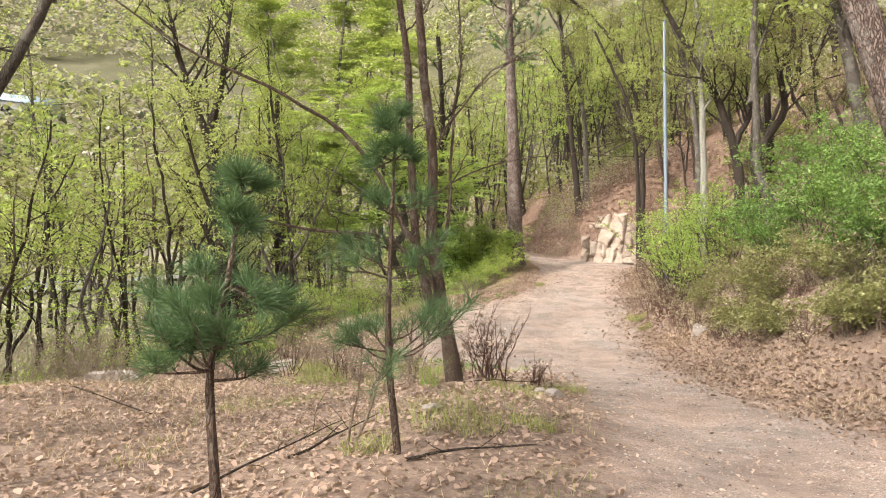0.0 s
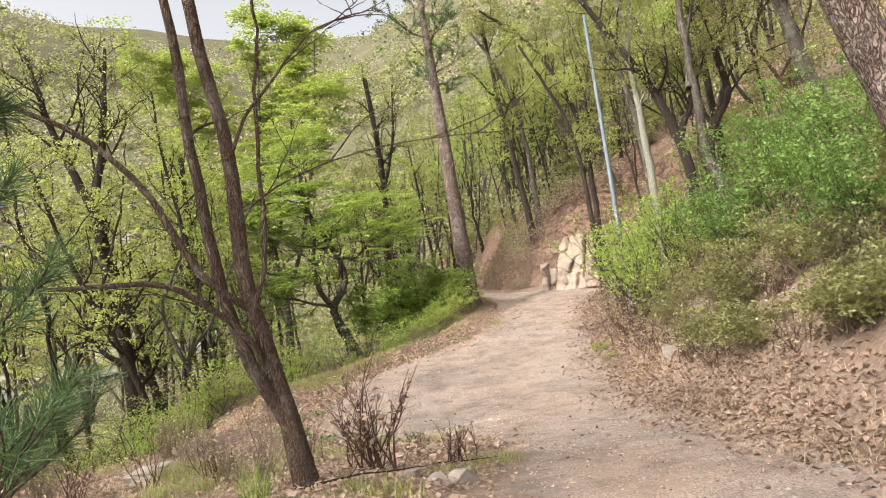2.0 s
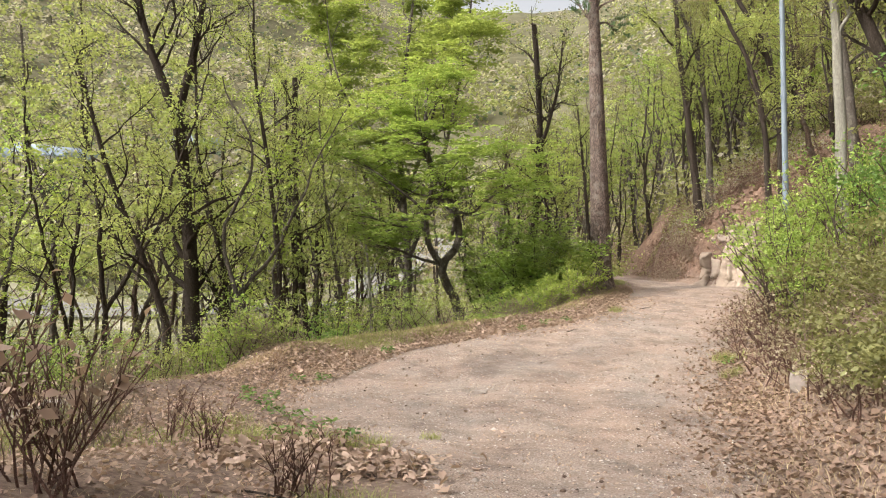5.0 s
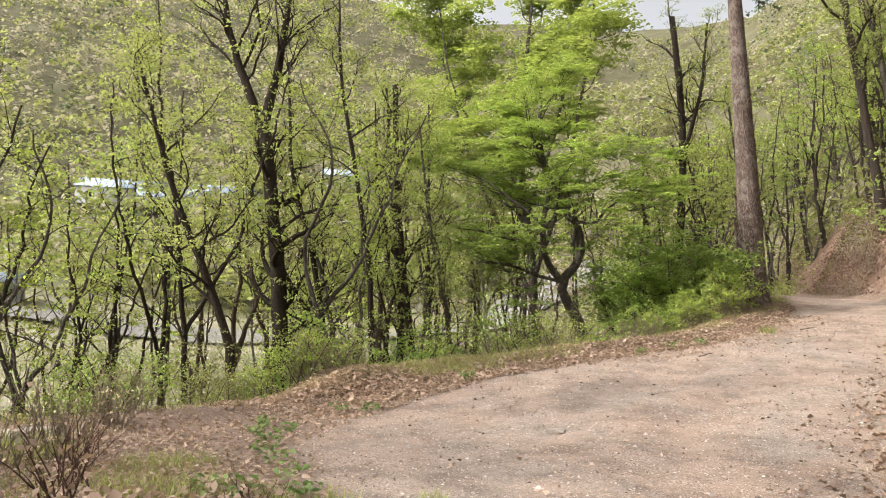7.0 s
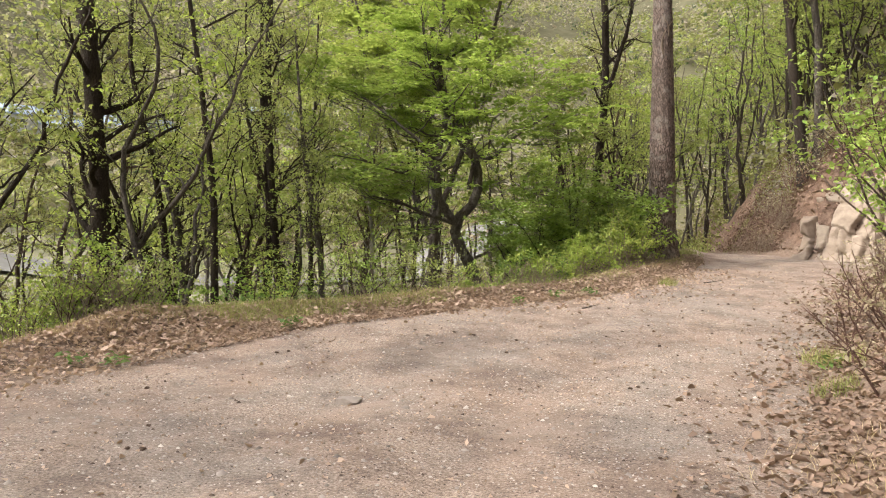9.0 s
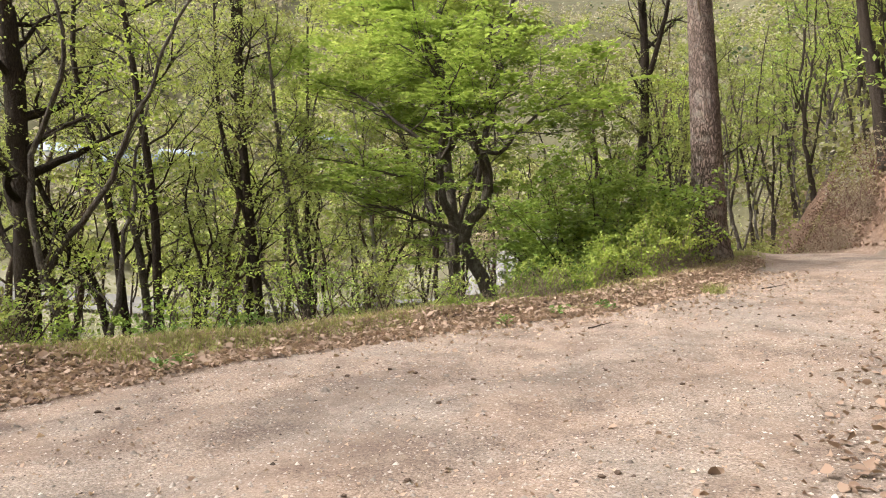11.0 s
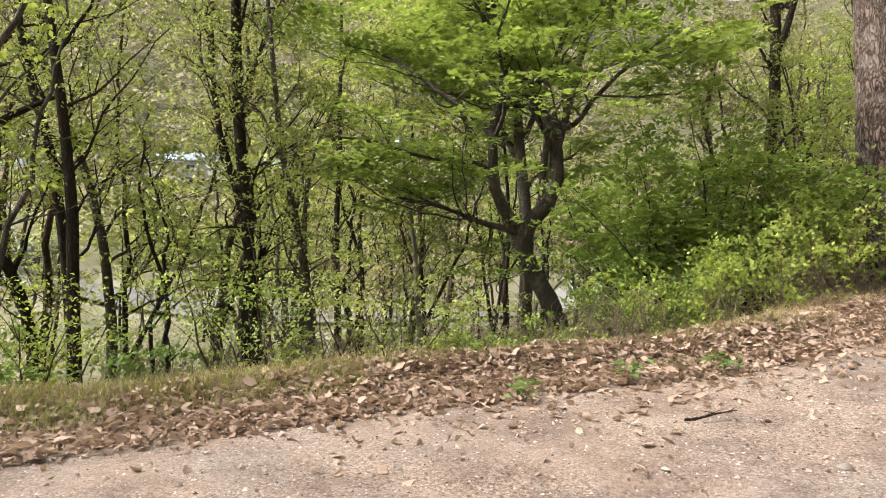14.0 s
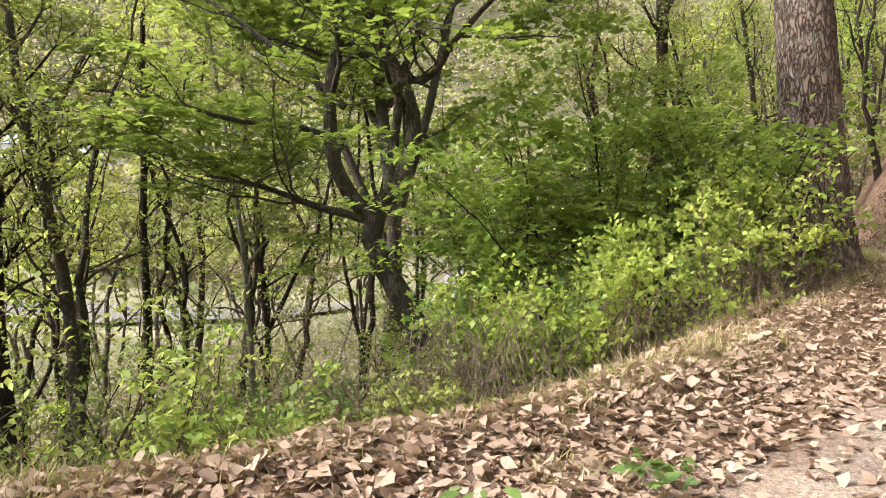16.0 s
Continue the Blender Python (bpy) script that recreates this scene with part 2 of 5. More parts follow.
def ledge_x(y):
    """Where the level ground ends and the wooded slope falls away."""
    return np.interp(y, [-40, 2, 8, 12, 14, 16, 18, 20, 22, 23, 24, 25, 26, 27, 28, 30, 32, 34, 38, 50, 90], [-14, -10, -9, -7.6, -6.0, -4.2, -3.3, -2.9, -2.6, -2.0, -1.1, -0.3, 0.7, 1.7, 2.3, 2.9, 3.5, 3.8, 3.6, 2.0, -4])


def toe_x(y):
    """Foot of the bank that climbs beside the track."""
    return np.interp(y, [-40, 0, 8, 12, 16, 20, 22, 27, 31, 34.0, 35.2, 36, 37, 40, 46, 90], [6.5, 5.2, 5.1, 5.2, 5.4, 5.7, 6.1, 7.1, 8.2, 9.6, 9.2, 7.5, 6.4, 5.7, 5.3, 1.0])


def track_left(y):
    """Edge between the gravel and the leafy verge."""
    return np.interp(y, [-40, 0, 5.3, 7, 9, 11.7, 13.2, 14.5, 16, 18, 20, 22, 23.5, 25, 26.5, 28, 30, 33, 40, 90], [0.0, 0.6, 1.3, 1.7, 2.0, 2.4, 2.2, 0.8, -0.6, -1.4, -1.3, -0.9, 0.0, 1.2, 2.5, 3.2, 3.7, 4.2, 4.0, -2])


def wavy(x, y, f, seed):
    r = np.random.default_rng(seed)
    z = np.zeros_like(np.asarray(x, float))
    amp = 1.0
    for k in range(5):
        for _ in range(3):
            a, p = r.uniform(0, 2 * np.pi, 2)
            z = z + amp * np.sin(f * (np.cos(a) * x + np.sin(a) * y) + p)
        f, amp = f * 1.9, amp * 0.52
    return z / 4.0


def land(x, y):
    x, y = np.asarray(x, float), np.asarray(y, float)
    z = road_z(y)
    dl = ledge_x(y) - x
    dr = x - toe_x(y)
    fall = np.interp(dl, [0, 0.5, 2, 6, 14, 26, 45, 80, 130, 220, 380, 620, 950, 1600], [0, 0.12, 0.75, 2.5, 4.9, 5.6, 4.5, -1.5, -12, -46, -130, -275, -420, -450])
    rise = np.interp(dr, [0, 0.35, 1.2, 3.5, 7, 16, 50, 150, 500, 1500], [0, 0.10, 0.75, 3.0, 6.0, 12, 32, 75, 190, 260])
    spur = np.interp(dr, [0, 0.3, 1.0, 2.6, 3.8, 6, 12, 50, 150, 500, 1500], [0, 0.2, 1.7, 4.0, 4.7, 5.6, 8.5, 24, 65, 180, 260])
    k = np.clip((y - 30.5) / 4.0, 0, 1)
    rise = rise * (1 - k) + spur * k
    z = z - fall + rise
    z = z + np.maximum(0, y - 85) * 0.46 * np.interp(np.abs(x), [0, 400, 900], [1, 0.8, 0.3])
    dist = np.hypot(x - 3, y - 15)
    z = z + wavy(x, y, 0.012, 3) * np.clip((dist - 60) * 0.07, 0, 26)
    z = z + wavy(x, y, 0.35, 5) * np.where((dl > 0) | (dr > 0.3), 0.30, 0.03) + wavy(x, y, 2.2, 6) * np.where((dl > -0.8) | (dr > -0.1) | (x < track_left(y)), 0.045, 0.014)
    z = z + 0.45 * np.exp(-((x - 0.2) / 1.4) ** 2 - ((y - 8.3) / 3.8) ** 2)
    z = z + 0.13 * np.exp(-((dl + 0.35) / 0.45) ** 2) * ((y > 13) & (y < 40))
    z = z + 0.50 * np.exp(-((x + 3.6) / 0.9) ** 2 - ((y - 20.6) / 0.9) ** 2)
    z = z + 0.35 * np.exp(-((x + 5.2) / 1.8) ** 2 - ((y - 9.0) / 2.5) ** 2)
    z = z + 0.55 * wavy(x, y, 0.9, 8) * np.clip(dr - 0.5, 0, 1) * (y > 33)
    # wheel ruts
    mid = 0.5 * (track_left(y) + toe_x(y)) + 0.3
    z = z - 0.045 * (np.exp(-((x - mid + 0.8) / 0.35) ** 2) + np.exp(-((x - mid - 0.8) / 0.35) ** 2)) * (y < 24)
    return z


def mesh_from(name, verts, faces, material, smooth=False):
    me = bpy.data.meshes.new(name)
    verts = np.asarray(verts, np.float32).reshape(-1, 3)
    faces = np.asarray(faces, np.int32)
    n, k = faces.shape
    me.vertices.add(len(verts))
    me.vertices.foreach_set("co", verts.ravel())
    me.loops.add(n * k)
    me.loops.foreach_set("vertex_index", faces.ravel())
    me.polygons.add(n)
    me.polygons.foreach_set("loop_start", np.arange(0, n * k, k, dtype=np.int32))
    me.update(calc_edges=True)
    me.materials.append(material)
    if smooth:
        me.polygons.foreach_set("use_smooth", np.ones(n, bool))
    return me


def child(name, mesh, parent, label=""):
    ob = new(name, mesh)
    ob.parent = parent
    return tagged(ob, label)


def spread(a, b, step, out, grow=1.18):
    fine = np.arange(a, b, step)
    tail, s, p = [], step, 0.0
    while p < out:
        s *= grow
        p += s
        tail.append(p)
    tail = np.array(tail)
    return np.concatenate([(a - tail)[::-1], fine, fine[-1] + tail])


gx, gy = spread(-9, 10.5, 0.12, 1300, 1.16), spread(-3, 40, 0.15, 1300, 1.13)
GXX, GYY = np.meshgrid(gx, gy)
GZZ = land(GXX, GYY)
nx, ny = len(gx), len(gy)
idx = np.arange(nx * ny).reshape(ny, nx)
quads = np.stack([idx[:-1, :-1], idx[:-1, 1:], idx[1:, 1:], idx[1:, :-1]], -1).reshape(-1, 4)
gm = mesh_from("ground", np.stack([GXX, GYY, GZZ], -1), quads, GROUND, True)


def set_mask(name, values):
    at = gm.attributes.new(name, "FLOAT", "POINT")
    at.data.foreach_set("value", np.clip(values, 0, 1).astype(np.float32).ravel())


DL, DR = ledge_x(GYY) - GXX, GXX - toe_x(GYY)
FAR = np.hypot(GXX - 3, GYY - 15)
set_mask("road", 0.5 + np.minimum((GXX - track_left(GYY)) / 1.9, (toe_x(GYY) - 0.15 - GXX) / 0.7))
set_mask("wild", 0.5 + (DL - 0.6) / 1.5)
set_mask("red", np.minimum(0.5 + (DR - 0.4) / 0.8, 0.5 + (GYY - 29) / 3))
set_mask("field", np.minimum(np.clip((DL - 24) / 10, 0, 1), np.clip((150 - DL) / 30, 0, 1)) * np.clip((110 - GYY) / 40, 0, 1))
set_mask("far", (FAR - 45) / 30)
tagged(new("ground", gm), "dirt forest ground with a gravel track and leaf litter", "ground", kind="structure")


# ---- growing things ----
class Wood:
    """Gathers tubes into one mesh."""

    def __init__(self):
        self.v, self.f, self.n = [], [], 0

    def tube(self, pts, radii, sides=6, rough=0.0, rng=None):
        pts = np.asarray(pts, float)
        radii = np.asarray(radii, float)
        t = np.gradient(pts, axis=0)
        t /= np.linalg.norm(t, axis=1)[:, None] + 1e-9
        ref = np.array([1.0, 0, 0]) if abs(t[0][0]) < 0.8 else np.array([0, 1.0, 0])
        u = np.cross(t, ref)
        u /= np.linalg.norm(u, axis=1)[:, None] + 1e-9
        w = np.cross(t, u)
        a = np.arange(sides) * 2 * np.pi / sides
        r = radii[:, None] * np.ones(sides)[None]
        if rough and rng is not None:
            r = r * (1 + rough * rng.uniform(-1, 1, r.shape))
        ring = pts[:, None] + r[..., None] * (np.cos(a)[None, :, None] * u[:, None] + np.sin(a)[None, :, None] * w[:, None])
        m = len(pts)
        i = np.arange(m * sides).reshape(m, sides) + self.n
        j = np.roll(i, -1, axis=1)
        self.v.append(ring.reshape(-1, 3))
        self.f.append(np.stack([i[:-1], j[:-1], j[1:], i[1:]], -1).reshape(-1, 4))
        self.n += m * sides

    def mesh(self, name, material, smooth=True):
        return mesh_from(name, np.concatenate(self.v), np.concatenate(self.f), material, smooth)


def bend(points, n=14):
    """A smooth line through a few points."""
    p = np.asarray(points, float)
    s = np.concatenate([[0], np.cumsum(np.linalg.norm(np.diff(p, axis=0), axis=1))])
    t = np.linspace(0, s[-1], n)
    g = np.gradient(p, s, axis=0) if len(p) > 2 else np.repeat((p[1:] - p[:1]) / s[-1], 2, 0)
    k = np.clip(np.searchsorted(s, t, side="right") - 1, 0, len(p) - 2)
    h = (s[k + 1] - s[k])[:, None]
    q = ((t - s[k])[:, None]) / h
    return (2 * q**3 - 3 * q**2 + 1) * p[k] + (q**3 - 2 * q**2 + q) * h * g[k] + (-2 * q**3 + 3 * q**2) * p[k + 1] + (q**3 - q**2) * h * g[k + 1]


def sprout(rng, start, way, length, r0, n=7, wiggle=0.18, lift=0.06):
    pts, d, p = [np.array(start, float)], np.array(way, float), np.array(start, float)
    d /= np.linalg.norm(d)
    for _ in range(n):
        d = d + rng.normal(0, wiggle, 3) + np.array([0, 0, lift])
        d /= np.linalg.norm(d)
        p = p + d * length / n
        pts.append(p.copy())
    return np.array(pts), np.linspace(r0, r0 * 0.25, n + 1)


def side_way(rng, along, spreading, up):
    a = rng.uniform(0, 2 * np.pi)
    r = np.array([np.cos(a), np.sin(a), 0.0])
    d = r * spreading + np.asarray(along) * (1 - spreading * 0.6)
    d[2] += up
    return d / np.linalg.norm(d)


def leaf_cloud(rng, centres, size, flat=0.5, aspect=0.55, vary=0.4):
    """Single folded leaves, each a small quad of its own."""
    n = len(centres)
    nrm = rng.normal(0, 1, (n, 3))
    nrm /= np.linalg.norm(nrm, axis=1)[:, None]
    nrm = nrm * (1 - flat) + np.array([0, 0, 1.0]) * flat
    nrm /= np.linalg.norm(nrm, axis=1)[:, None] + 1e-9
    u = np.cross(nrm, rng.normal(0, 1, (n, 3)))
    u /= np.linalg.norm(u, axis=1)[:, None] + 1e-9
    w = np.cross(nrm, u)
    s = size * (1 + vary * rng.uniform(-1, 1, n))[:, None]
    fold = nrm * s * 0.12
    v = np.stack([centres - u * s * 0.5, centres + w * s * aspect * 0.5 + fold, centres + u * s * 0.5, centres - w * s * aspect * 0.5 + fold], 1)
    return v.reshape(-1, 3), np.arange(n * 4).reshape(n, 4)


def spray(rng, lines, count, scatter):
    """Leaf places in small bunches along twigs, with gaps between the bunches."""
    if not lines:
        return np.zeros((0, 3))
    out = []
    per = max(1, count // len(lines))
    bunch = max(1, per // 9)
    for pts in lines:
        tb = rng.uniform(0.25, 1.0, bunch) * (len(pts) - 1)
        off = rng.normal(0, 0.8, (bunch, 3)) * np.array([scatter, scatter, scatter * 0.4])
        pick = rng.integers(0, bunch, per)
        t = np.clip(tb[pick] + rng.normal(0, 0.12, per), 0, len(pts) - 1.001)
        k = np.minimum(t.astype(int), len(pts) - 2)
        q = (t - k)[:, None]
        out.append(pts[k] * (1 - q) + pts[k + 1] * q + off[pick] + rng.normal(0, 0.42, (per, 3)) * np.array([scatter, scatter, scatter * 0.35]))
    return np.concatenate(out)


def leaf_layers(rng, lines, count, per, radius, size, droop=0.12, loose=0.10):
    """Flat drooping fans of leaves at the ends of twigs, one above the other with air between."""
    pick = rng.choice(len(lines), min(count, len(lines)), replace=False)
    cs = []
    for i in pick:
        pts = lines[i]
        d = pts[-1] - pts[0]
        a = math.atan2(d[1], d[0])
        r = radius * rng.uniform(0.55, 1.2)
        u, w = rng.uniform(-1, 1, per), rng.normal(0, 0.36, per)
        w *= 1.15 - 0.5 * np.abs(u)
        tilt = rng.normal(0, loose, 2)
        z = tilt[0] * u * r + tilt[1] * w * r - droop * r * (u ** 2 + w ** 2) + rng.normal(0, 0.35 * loose, per) * r
        c = pts[-1] if rng.uniform() < 0.7 else pts[len(pts) // 2]
        cs.append(np.stack([c[0] + r * (u * math.cos(a) - w * math.sin(a)), c[1] + r * (u * math.sin(a) + w * math.cos(a)), c[2] + z], -1))
    return leaf_cloud(rng, np.concatenate(cs), size, 0.80 - 0.8 * loose, 0.6)


def ramify(rng, woods, trunk, radii, first, boughs, bough_len, spreading, up, twigs=5, twig_len=0.8, sides=5, finer=2):
    """Boughs, branches and twigs on a trunk line; returns the twigs."""
    ends = []
    n = len(trunk)
    for b in range(boughs):
        t = (first + (1 - first) * (b + rng.uniform(0, 0.8)) / boughs) * (n - 1)
        k = min(int(t), n - 2)
        p = trunk[k] + (trunk[k + 1] - trunk[k]) * (t - k)
        along = trunk[k + 1] - trunk[k]
        along = along / np.linalg.norm(along)
        rel = t / (n - 1)
        ln = bough_len * (1.15 - 0.6 * rel) * rng.uniform(0.6, 1.2)
        r = max(0.010, radii[k] * rng.uniform(0.32, 0.55))
        pts, rr = sprout(rng, p, side_way(rng, along, spreading, up), ln, r, 8)
        wood = Wood()
        woods.append(wood)
        wood.tube(pts, rr, 4 if finer else 3)
        for _ in range(twigs):
            k2 = rng.integers(2, len(pts) - 1)
            d = pts[k2 + 1] - pts[k2] if k2 + 1 < len(pts) else pts[-1] - pts[-2]
            d = d / np.linalg.norm(d)
            pt, rt = sprout(rng, pts[k2], side_way(rng, d, 0.65, 0.08), ln * twig_len * rng.uniform(0.35, 0.7), max(0.007, rr[k2] * 0.6), 5)
            wood.tube(pt, rt, 3)
            ends.append(pt)
            for _ in range(finer):
                k3 = rng.integers(1, len(pt) - 1)
                d = (pt[k3 + 1] - pt[k3])
                d = d / np.linalg.norm(d)
                pf, rf = sprout(rng, pt[k3], side_way(rng, d, 0.6, 0.05), ln * 0.22 * rng.uniform(0.5, 1.2), 0.0065, 3)
                wood.tube(pf, rf, 3)
                ends.append(pf)
        ends.append(pts[3:])
    return ends


def root_at(x, y, name, label, category, group="", sink=0.0, kind=""):
    ob = new(name)
    ob.location = (x, y, float(land(x, y)) - sink)
    return tagged(ob, label, category, group, kind)


def grown_tree(name, label, base, lines, bark, leaf, seed, leaves=6000, size=0.08, scatter=0.22, boughs=9, bough_len=2.4, spreading=0.75, up=0.15, first=0.35, group="", sides=10, flat=0.5, twigs=5, finer=2, crook=0.015, layers=None):
    """A tree at base. lines: trunk and main limbs as (points relative to the base, foot radius, top radius)."""
    rng = np.random.default_rng(seed)
    root = root_at(base[0], base[1], name, label, "tree", group, 0.08)
    ends = []
    for i, (pts, r0, r1) in enumerate(lines):
        p = bend(pts, 22)
        p[2:] += np.cumsum(rng.normal(0, crook, p[2:].shape) * np.array([1, 1, 0.2]), 0)
        rr = np.linspace(r0, r1, 22)
        if i == 0:
            rr[:5] *= np.array([1.5, 1.28, 1.14, 1.06, 1.02])
        w = Wood()
        w.tube(p, rr, sides, 0.06, rng)
        child("trunk" if i == 0 else "limb", w.mesh("trunk" if i == 0 else "limb", bark), root)
        woods = []
        ends += ramify(rng, woods, p, rr, first if i == 0 else 0.25, boughs, bough_len, spreading, up, twigs=twigs, finer=finer)
        for w2 in woods:
            child("bough", w2.mesh("bough", bark), root)
    if leaves or layers:
        v, f = leaf_layers(rng, ends, *layers) if layers else leaf_cloud(rng, spray(rng, ends, leaves, scatter), size, flat)
        child("crown", mesh_from("crown", v, f, leaf), root)
    return root


def shrub(name, label, x, y, height, width, stems, leaf, leaves, size, seed, bark=None, upright=0.5, group="", scatter=0.14, category="shrub", twigs=3, layers=None):
    rng = np.random.default_rng(seed)
    root = root_at(x, y, name, label, category, group, 0.05)
    w, ends = Wood(), []
    for _ in range(stems):
        a = rng.uniform(0, 2 * np.pi)
        lean = rng.uniform(0.05, 1.0) * (1 - upright) * 1.6
        d = np.array([np.cos(a) * lean, np.sin(a) * lean, 1.0])
        st = np.array([rng.normal(0, width * 0.16), rng.normal(0, width * 0.16), 0])
        pts, rr = sprout(rng, st, d, height * rng.uniform(0.6, 1.1), 0.006 + height * 0.005, 8, 0.12, 0.02)
        w.tube(pts, rr, 4)
        for _ in range(twigs):
            k = rng.integers(2, 8)
            dd = pts[k + 1] - pts[k] if k < 8 else pts[8] - pts[7]
            pt, rt = sprout(rng, pts[k], side_way(rng, dd / np.linalg.norm(dd), 0.55, 0.15), height * rng.uniform(0.15, 0.4), 0.005, 5, 0.15)
            w.tube(pt, rt, 3)
            ends.append(pt)
        ends.append(pts[3:])
    child("stemwork", w.mesh("stemwork", bark or BARK_BROWN), root)
    if leaves or layers:
        v, f = leaf_layers(rng, ends, *layers) if layers else leaf_cloud(rng, spray(rng, ends, leaves, scatter), size, 0.5)
        child("foliage", mesh_from("foliage", v, f, leaf), root)
    return root


def blades(rng, cx, cy, spread_r, count, height, width, droop=0.5):
    """Grass blades: narrow bent quads in two joints."""
    a = rng.uniform(0, 2 * np.pi, count)
    r = spread_r * np.sqrt(rng.uniform(0, 1, count))
    x, y = cx + r * np.cos(a), cy + r * np.sin(a)
    z = land(x, y) - 0.01
    h = height * rng.uniform(0.45, 1.15, count)
    b = rng.uniform(0, 2 * np.pi, count)
    dx, dy = np.cos(b), np.sin(b)
    o = droop * h * rng.uniform(0.2, 1.0, count)
    px, py = -dy * width / 2, dx * width / 2
    p0 = np.stack([x, y, z], -1)
    p1 = np.stack([x + dx * o * 0.35, y + dy * o * 0.35, z + h * 0.6], -1)
    p2 = np.stack([x + dx * o, y + dy * o, z + h * 0.95], -1)
    s = np.stack([px, py, 0 * px], -1)
    v = np.stack([p0 - s, p0 + s, p1 + s * 0.8, p1 - s * 0.8, p2 + s * 0.15, p2 - s * 0.15], 1).reshape(-1, 3)
    i = np.arange(count)[:, None] * 6
    f = np.concatenate([i + np.array([[0, 1, 2, 3]]), i + np.array([[3, 2, 4, 5]])])
    return v, f


def young_pine(name, label, base, line, seed, whorls, reach):
    """A sapling: open whorls of rising boughs, long needles in brushes at the shoots."""
    rng = np.random.default_rng(seed)
    root = root_at(base[0], base[1], name, label, "tree", "young pines", 0.05)
    p = bend(line, 40)
    w = Wood()
    w.tube(p, np.linspace(0.034, 0.009, 40), 9, 0.06, rng)
    child("trunk", w.mesh("trunk", BARK_BROWN), root)
    for t, k, far in whorls:
        a0 = rng.uniform(0, 2 * np.pi)
        for j in range(k):
            c = p[int(np.clip((t + rng.normal(0, 0.012)) * 39, 0, 38))]
            a = a0 + j * 2 * np.pi / k + rng.normal(0, 0.35)
            ln = reach * far * rng.uniform(0.55, 1.2)
            pts, rr = sprout(rng, c, (np.cos(a), np.sin(a), rng.uniform(-0.05, 0.35)), ln, 0.010, 7, 0.12, 0.04)
            b = Wood()
            b.tube(pts, rr, 5)
            shoots = [pts[4:]]
            for _ in range(5):
                q = rng.integers(3, 7)
                d = pts[q] - pts[q - 1]
                ps, rs = sprout(rng, pts[q], side_way(rng, d / np.linalg.norm(d), 0.6, 0.3), ln * rng.uniform(0.2, 0.45), 0.005, 4, 0.1, 0.1)
                b.tube(ps, rs, 4)
                shoots.append(ps[1:])
            limb = child("branch", b.mesh("branch", BARK_BROWN), root)
            v, f = needles(rng, shoots, 50, 0.15)
            child("needles", mesh_from("needles", v, f, NEEDLE), limb)
    v, f = needles(rng, [p[30:35], p[34:]], 170, 0.12)
    child("leader_needles", mesh_from("leader_needles", v, f, NEEDLE), root)
    return root


def needles(rng, shoots, per, length, width=0.0034):
    vs = []
    for pts in shoots:
        t = rng.uniform(0, 1, per) ** 0.7 * (len(pts) - 1)
        k = np.minimum(t.astype(int), len(pts) - 2)
        q = (t - k)[:, None]
        c = pts[k] * (1 - q) + pts[k + 1] * q
        d = pts[-1] - pts[0]
        d = d / (np.linalg.norm(d) + 1e-9)
        out = rng.normal(0, 1, (per, 3))
        out /= np.linalg.norm(out, axis=1)[:, None]
        g = out * 0.8 + d * 0.75
        g[:, 2] += 0.15
        g /= np.linalg.norm(g, axis=1)[:, None]
        s = np.cross(g, rng.normal(0, 1, (per, 3)))
        s /= np.linalg.norm(s, axis=1)[:, None] + 1e-9
        ln = length * rng.uniform(0.6, 1.15, per)[:, None]
        tip = c + g * ln + np.array([0, 0, -0.012])
        vs.append(np.stack([c - s * width / 2, c + s * width / 2, tip + s * width * 0.3, tip - s * width * 0.3], 1))
    v = np.concatenate(vs)
    return v.reshape(-1, 3), np.arange(len(v) * 4).reshape(-1, 4)


# ---- trees by the track ----
def rel(base, pts):
    """Points in the world, seen from a tree's foot."""
    z = float(land(base[0], base[1])) - 0.08
    return [(0, 0, 0)] + [(x - base[0], y - base[1], h - z) for x, y, h in pts]


